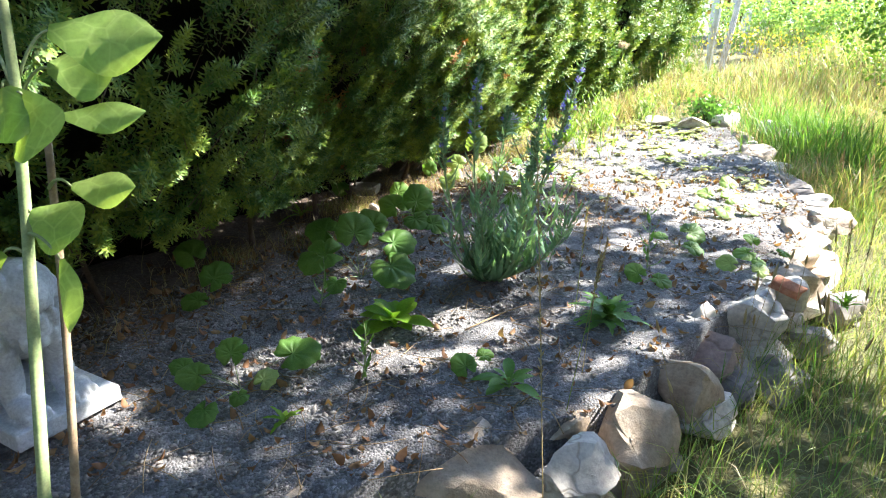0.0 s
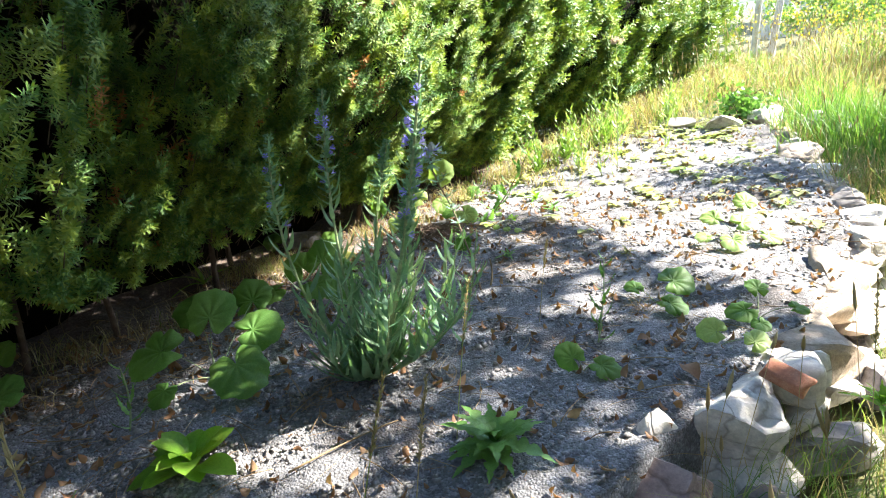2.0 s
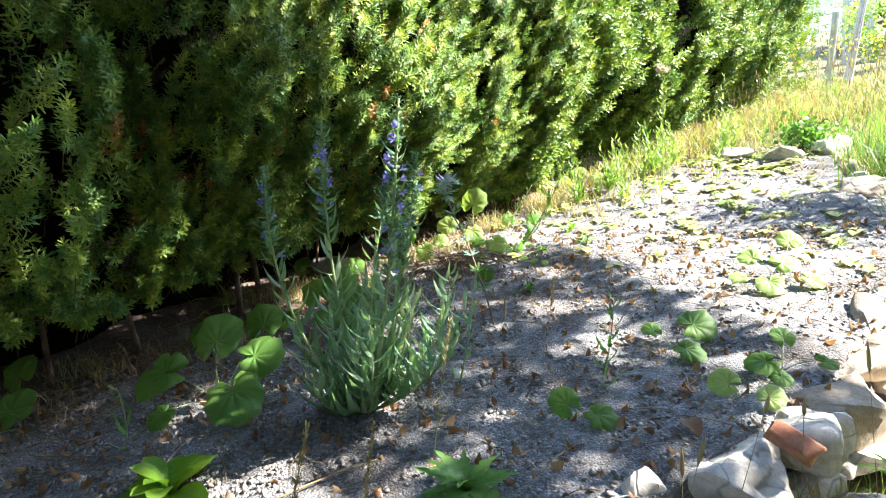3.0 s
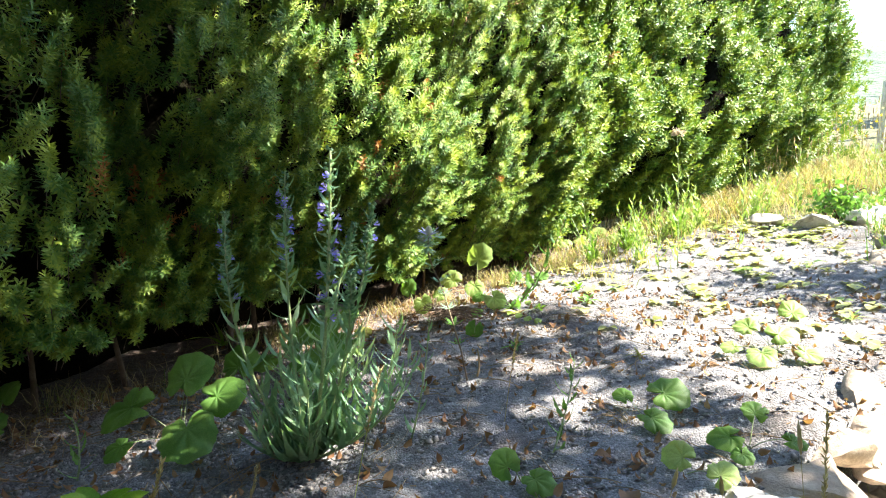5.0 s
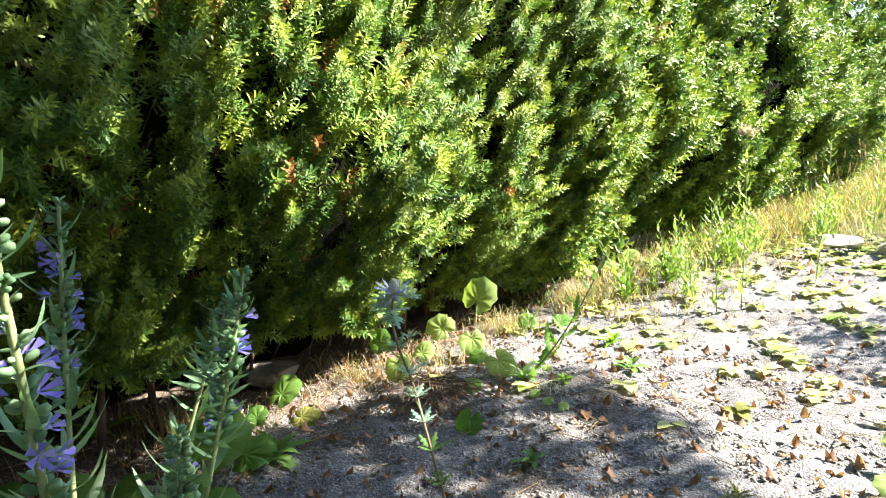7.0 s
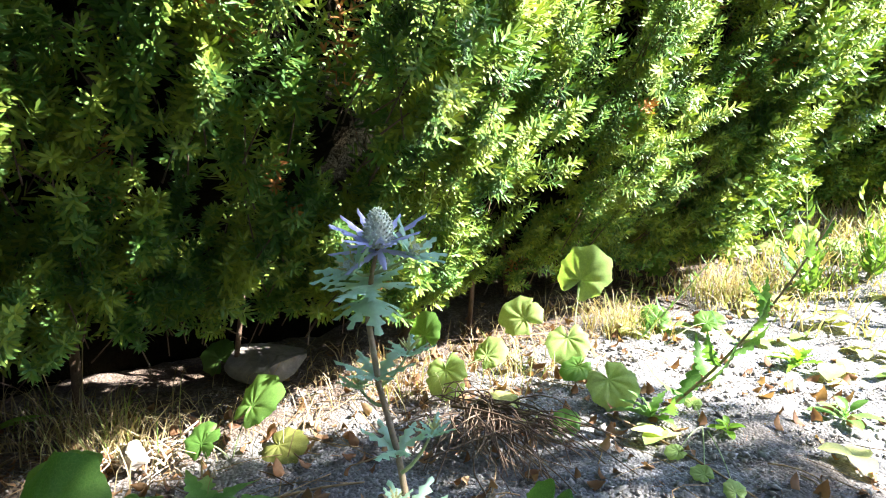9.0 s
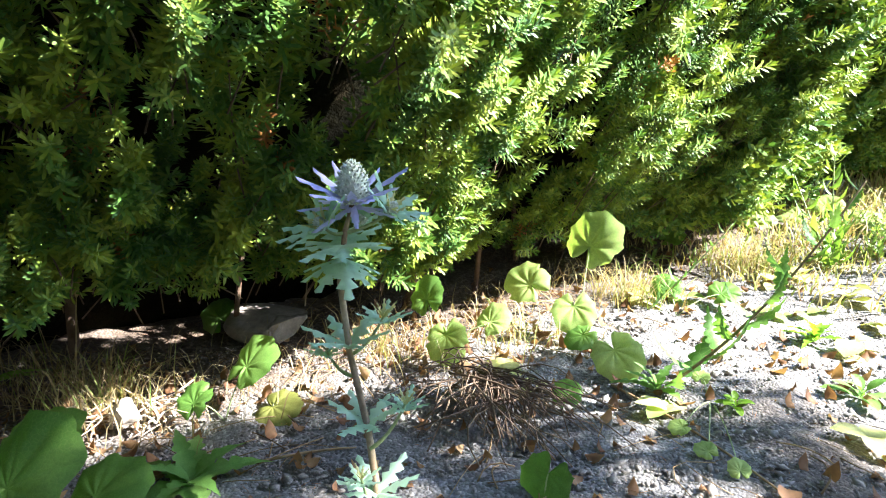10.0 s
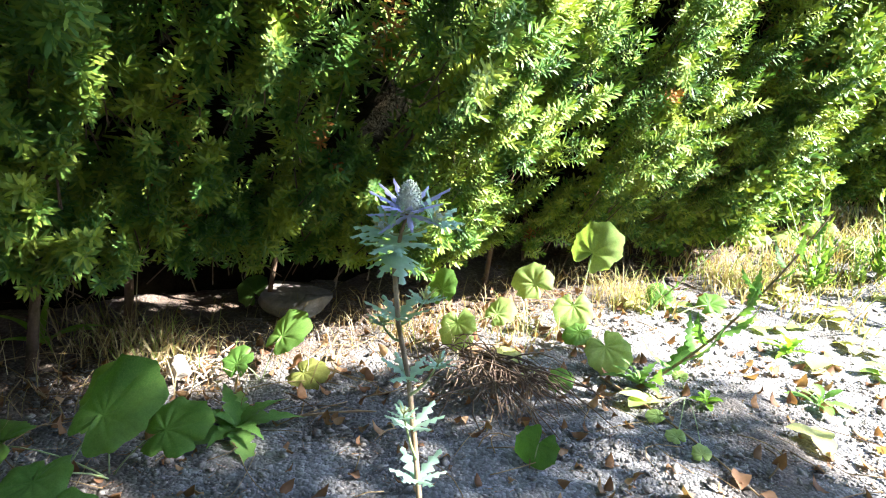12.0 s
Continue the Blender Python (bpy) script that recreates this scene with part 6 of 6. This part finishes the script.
def grass_stalk(foot, tip, head, label, seed, dry=True):
    """One tall grass stalk with a long seed head and a few blades."""
    r = np.random.default_rng(seed)
    z0 = float(bed_z(*foot[:2])) if foot[0] < float(edge_x(foot[1])) else float(lawn_z(*foot[:2]))
    ob = thing("grass_stalk", pose(foot[0], foot[1], z0), label, "grass", "single grass stalks")
    e = np.array(tip) - [foot[0], foot[1], z0]
    pts = curve_points((0, 0, 0), e, (0, 0, 0.02), 14)
    V, F = tube(pts, np.linspace(0.0017, 0.0011, 14), 5)
    st = mesh_part("stalk", raw_mesh("stalk", V, F, [M["dry_grass"] if dry else M["grass"]], smooth=True), ob)
    n = 120
    f = 1 - head * r.uniform(0, 1, n)
    P = np.stack([np.interp(f, np.linspace(0, 1, 14), pts[:, k]) for k in range(3)], 1)
    D = r.normal(0, 0.35, (n, 3)) + (pts[-1] - pts[-4]) / np.linalg.norm(pts[-1] - pts[-4])
    V0, F0 = blade_leaf(0.26, 0.05, 0.5, 2, "lance")
    V, F = stamp(V0, F0, frames_for(D, r.uniform(0, 6, n)), P, r.uniform(0.012, 0.022, n))
    mesh_part("seed_head", raw_mesh("seed_head", V, F, [M["dry_grass"]]), ob)


grass_stalk((0.383, 1.15, 0), (0.304, 1.255, 0.918), 0.55, "dry straw-coloured grass stalk rising from the bed", 1)
grass_stalk((0.6, 1.85, 0), (0.66, 1.98, 0.42), 0.5, "dry straw-coloured grass stalk rising from the bed", 2)
grass_stalk((0.95, 3.2, 0), (1.0, 3.3, 0.33), 0.4, "thin seeding grass in the shade", 3)
grass_stalk((0.66, 2.35, 0), (0.72, 2.55, 0.45), 0.45, "thin seeding grass in the shade", 4, False)
grass_stalk((0.5, 1.6, 0), (0.62, 1.75, 0.55), 0.3, "thin green seeding grass near the stones", 5, False)
grass_stalk((1.9, 2.35, 0), (1.95, 2.55, 0.4), 0.3, "thin straw stalk beside the boulders", 6)
grass_stalk((2.1, 2.6, 0), (2.2, 2.75, 0.35), 0.3, "thin straw stalk beside the boulders", 7)
grass_stalk((-0.7, 4.0, 0), (-0.83, 4.12, 0.3), 0.2, "thin bent straw stalk under the hedge", 8)

# ---- statue and sunflower at the start of the walk ----
bm = bmesh.new()


def lump(c, s, rot=(0, 0, 0)):
    m = pose(*c, *rot) @ Matrix.Diagonal((*s, 1))
    bmesh.ops.create_icosphere(bm, subdivisions=3, radius=1, matrix=m)


for c, s, rot in (((-0.2, 0.02, 0.27), (0.2, 0.13, 0.15), (0, -25, 0)), ((-0.36, 0.02, 0.17), (0.14, 0.15, 0.14), (0, 0, 0)), ((-0.03, 0.0, 0.36), (0.12, 0.13, 0.17), (0, 10, 0)),
                  ((0.02, 0.0, 0.49), (0.12, 0.13, 0.12), (0, 0, 0)), ((0.1, 0.0, 0.47), (0.07, 0.07, 0.06), (0, 10, 0)), ((0.02, 0.09, 0.17), (0.05, 0.05, 0.16), (0, 6, 0)),
                  ((0.02, -0.09, 0.17), (0.05, 0.05, 0.16), (0, 6, 0)), ((0.09, 0.09, 0.06), (0.085, 0.055, 0.04), (0, 0, 0)), ((0.09, -0.09, 0.06), (0.085, 0.055, 0.04), (0, 0, 0)),
                  ((-0.26, 0.16, 0.1), (0.12, 0.06, 0.09), (0, 0, 0)), ((-0.26, -0.14, 0.1), (0.12, 0.06, 0.09), (0, 0, 0)), ((-0.14, 0.17, 0.05), (0.08, 0.045, 0.035), (0, 0, 0)), ((-0.14, -0.15, 0.05), (0.08, 0.045, 0.035), (0, 0, 0))):
    lump(c, s, rot)
for side in (0.09, -0.09):
    for k in range(4):
        lump((0.155, side - 0.04 + k * 0.026, 0.045), (0.028, 0.014, 0.026))
sr = np.random.default_rng(8)
for k in range(46):
    a, z = sr.uniform(-2.0, 2.0), sr.uniform(0.24, 0.56)
    rad = 0.125 - 0.06 * abs(z - 0.42)
    lump((0.0 + math.cos(a) * rad * 0.9, math.sin(a) * rad, z), (0.035, 0.022, 0.05), (sr.uniform(-20, 20), sr.uniform(-20, 20), sr.uniform(0, 180)))
base = bmesh.ops.create_cube(bm, size=1, matrix=pose(-0.13, 0.01, -0.005) @ Matrix.Diagonal((0.66, 0.4, 0.07, 1)))
for v in bm.verts:
    v.co += v.co.normalized() * 0.006 * noise.noise(v.co * 26)
lion = new("lion_statue", bm_mesh("lion_statue", bm, M["statue"]))
fuse = lion.modifiers.new("fuse", "REMESH")
fuse.mode, fuse.voxel_size, fuse.use_smooth_shade = "VOXEL", 0.007, True
lion.matrix_basis = pose(-1.28, 1.5, 0.03, 0, 0, -27) @ Matrix.Diagonal((0.85, 0.85, 0.85, 1))
tagged(lion, "weathered pale cast-stone lion statue on a plinth", "statue")

r = np.random.default_rng(95)
sf = thing("sunflower", pose(-0.6, 0.645, float(bed_z(-0.6, 0.645)) + 0.02), "young sunflower with broad green leaves in half sun", "sunflower")
S0 = np.array([-0.72, 0.8, float(bed_z(-0.72, 0.8))])
P = np.array([(-0.7, 0.72, -0.02), (-0.717, 0.78, 0.42), (-0.742, 0.919, 0.872), (-0.728, 0.945, 1.1), (-0.725, 0.96, 1.3)]) - S0
fine = np.stack([np.interp(np.linspace(0, 4, 17), range(5), P[:, k]) for k in range(3)], 1)
V, F = tube(fine, np.linspace(0.0115, 0.008, 17), 10)
mesh_part("stem", raw_mesh("stem", V, F, [M["stem"]], smooth=True), sf)
V, F = tube(curve_points(np.array((-0.75, 0.8, -0.02)) - S0, np.array((-0.77, 1.06, 1.02)) - S0, (0, 0.02, 0), 12), np.linspace(0.009, 0.007, 12), 8)
mesh_part("second_stem", raw_mesh("second_stem", V, F, [M["brown_stem"]], smooth=True), sf)


def sun_leaf(root, base, tip, width, bend=0.35, roll=55):
    root, base, tip = (np.array(q) - S0 for q in (root, base, tip))
    stalk_part(root, base, (0, 0, 0.015), 0.0035, M["stem"], sf, "leaf_stalk")
    d = tip - base
    l = np.linalg.norm(d)
    d = d / l
    right = np.cross(d, [0, 0, 1.0])
    right /= np.linalg.norm(right)
    flat = np.cross(d, right)
    c, s = math.cos(radians(roll)), math.sin(radians(roll))
    R = np.stack([right * c + flat * s, flat * c - right * s, d], axis=1)
    V0, F0 = blade_leaf(width / l, bend, 0.28, 10, "heart", 0, 0.012)
    mesh_part("leaf", raw_mesh("leaf", (V0 * l) @ R.T + base, F0, [M["sunflower"]], smooth=True), sf)


sun_leaf((-0.725, 0.949, 1.1), (-0.68, 0.98, 1.178), (-0.505, 1.04, 1.14), 0.12, 0.3, 62)
sun_leaf((-0.735, 0.95, 1.06), (-0.7, 0.99, 1.12), (-0.6, 1.05, 1.1), 0.11, 0.4)
sun_leaf((-0.73, 0.95, 1.02), (-0.69, 0.984, 1.04), (-0.545, 1.02, 1.03), 0.06, 0.2)
sun_leaf((-0.735, 0.94, 1.05), (-0.71, 0.93, 1.08), (-0.67, 0.88, 0.97), 0.13, 0.2)
sun_leaf((-0.74, 0.95, 1.08), (-0.74, 0.93, 1.09), (-0.7, 0.9, 1.0), 0.12, 0.2)
sun_leaf((-0.77, 1.03, 0.9), (-0.7, 0.99, 0.915), (-0.57, 1.0, 0.9), 0.07, 0.25)
sun_leaf((-0.742, 0.92, 0.87), (-0.732, 0.918, 0.887), (-0.62, 0.9, 0.84), 0.1, 0.3)
sun_leaf((-0.742, 0.91, 0.85), (-0.673, 0.885, 0.815), (-0.64, 0.84, 0.7), 0.06, 0.1)
sun_leaf((-0.74, 0.95, 1.1), (-0.78, 0.98, 1.15), (-0.95, 1.0, 1.12), 0.12, 0.3)
sun_leaf((-0.74, 0.91, 0.8), (-0.78, 0.9, 0.82), (-0.9, 0.86, 0.78), 0.1, 0.3)
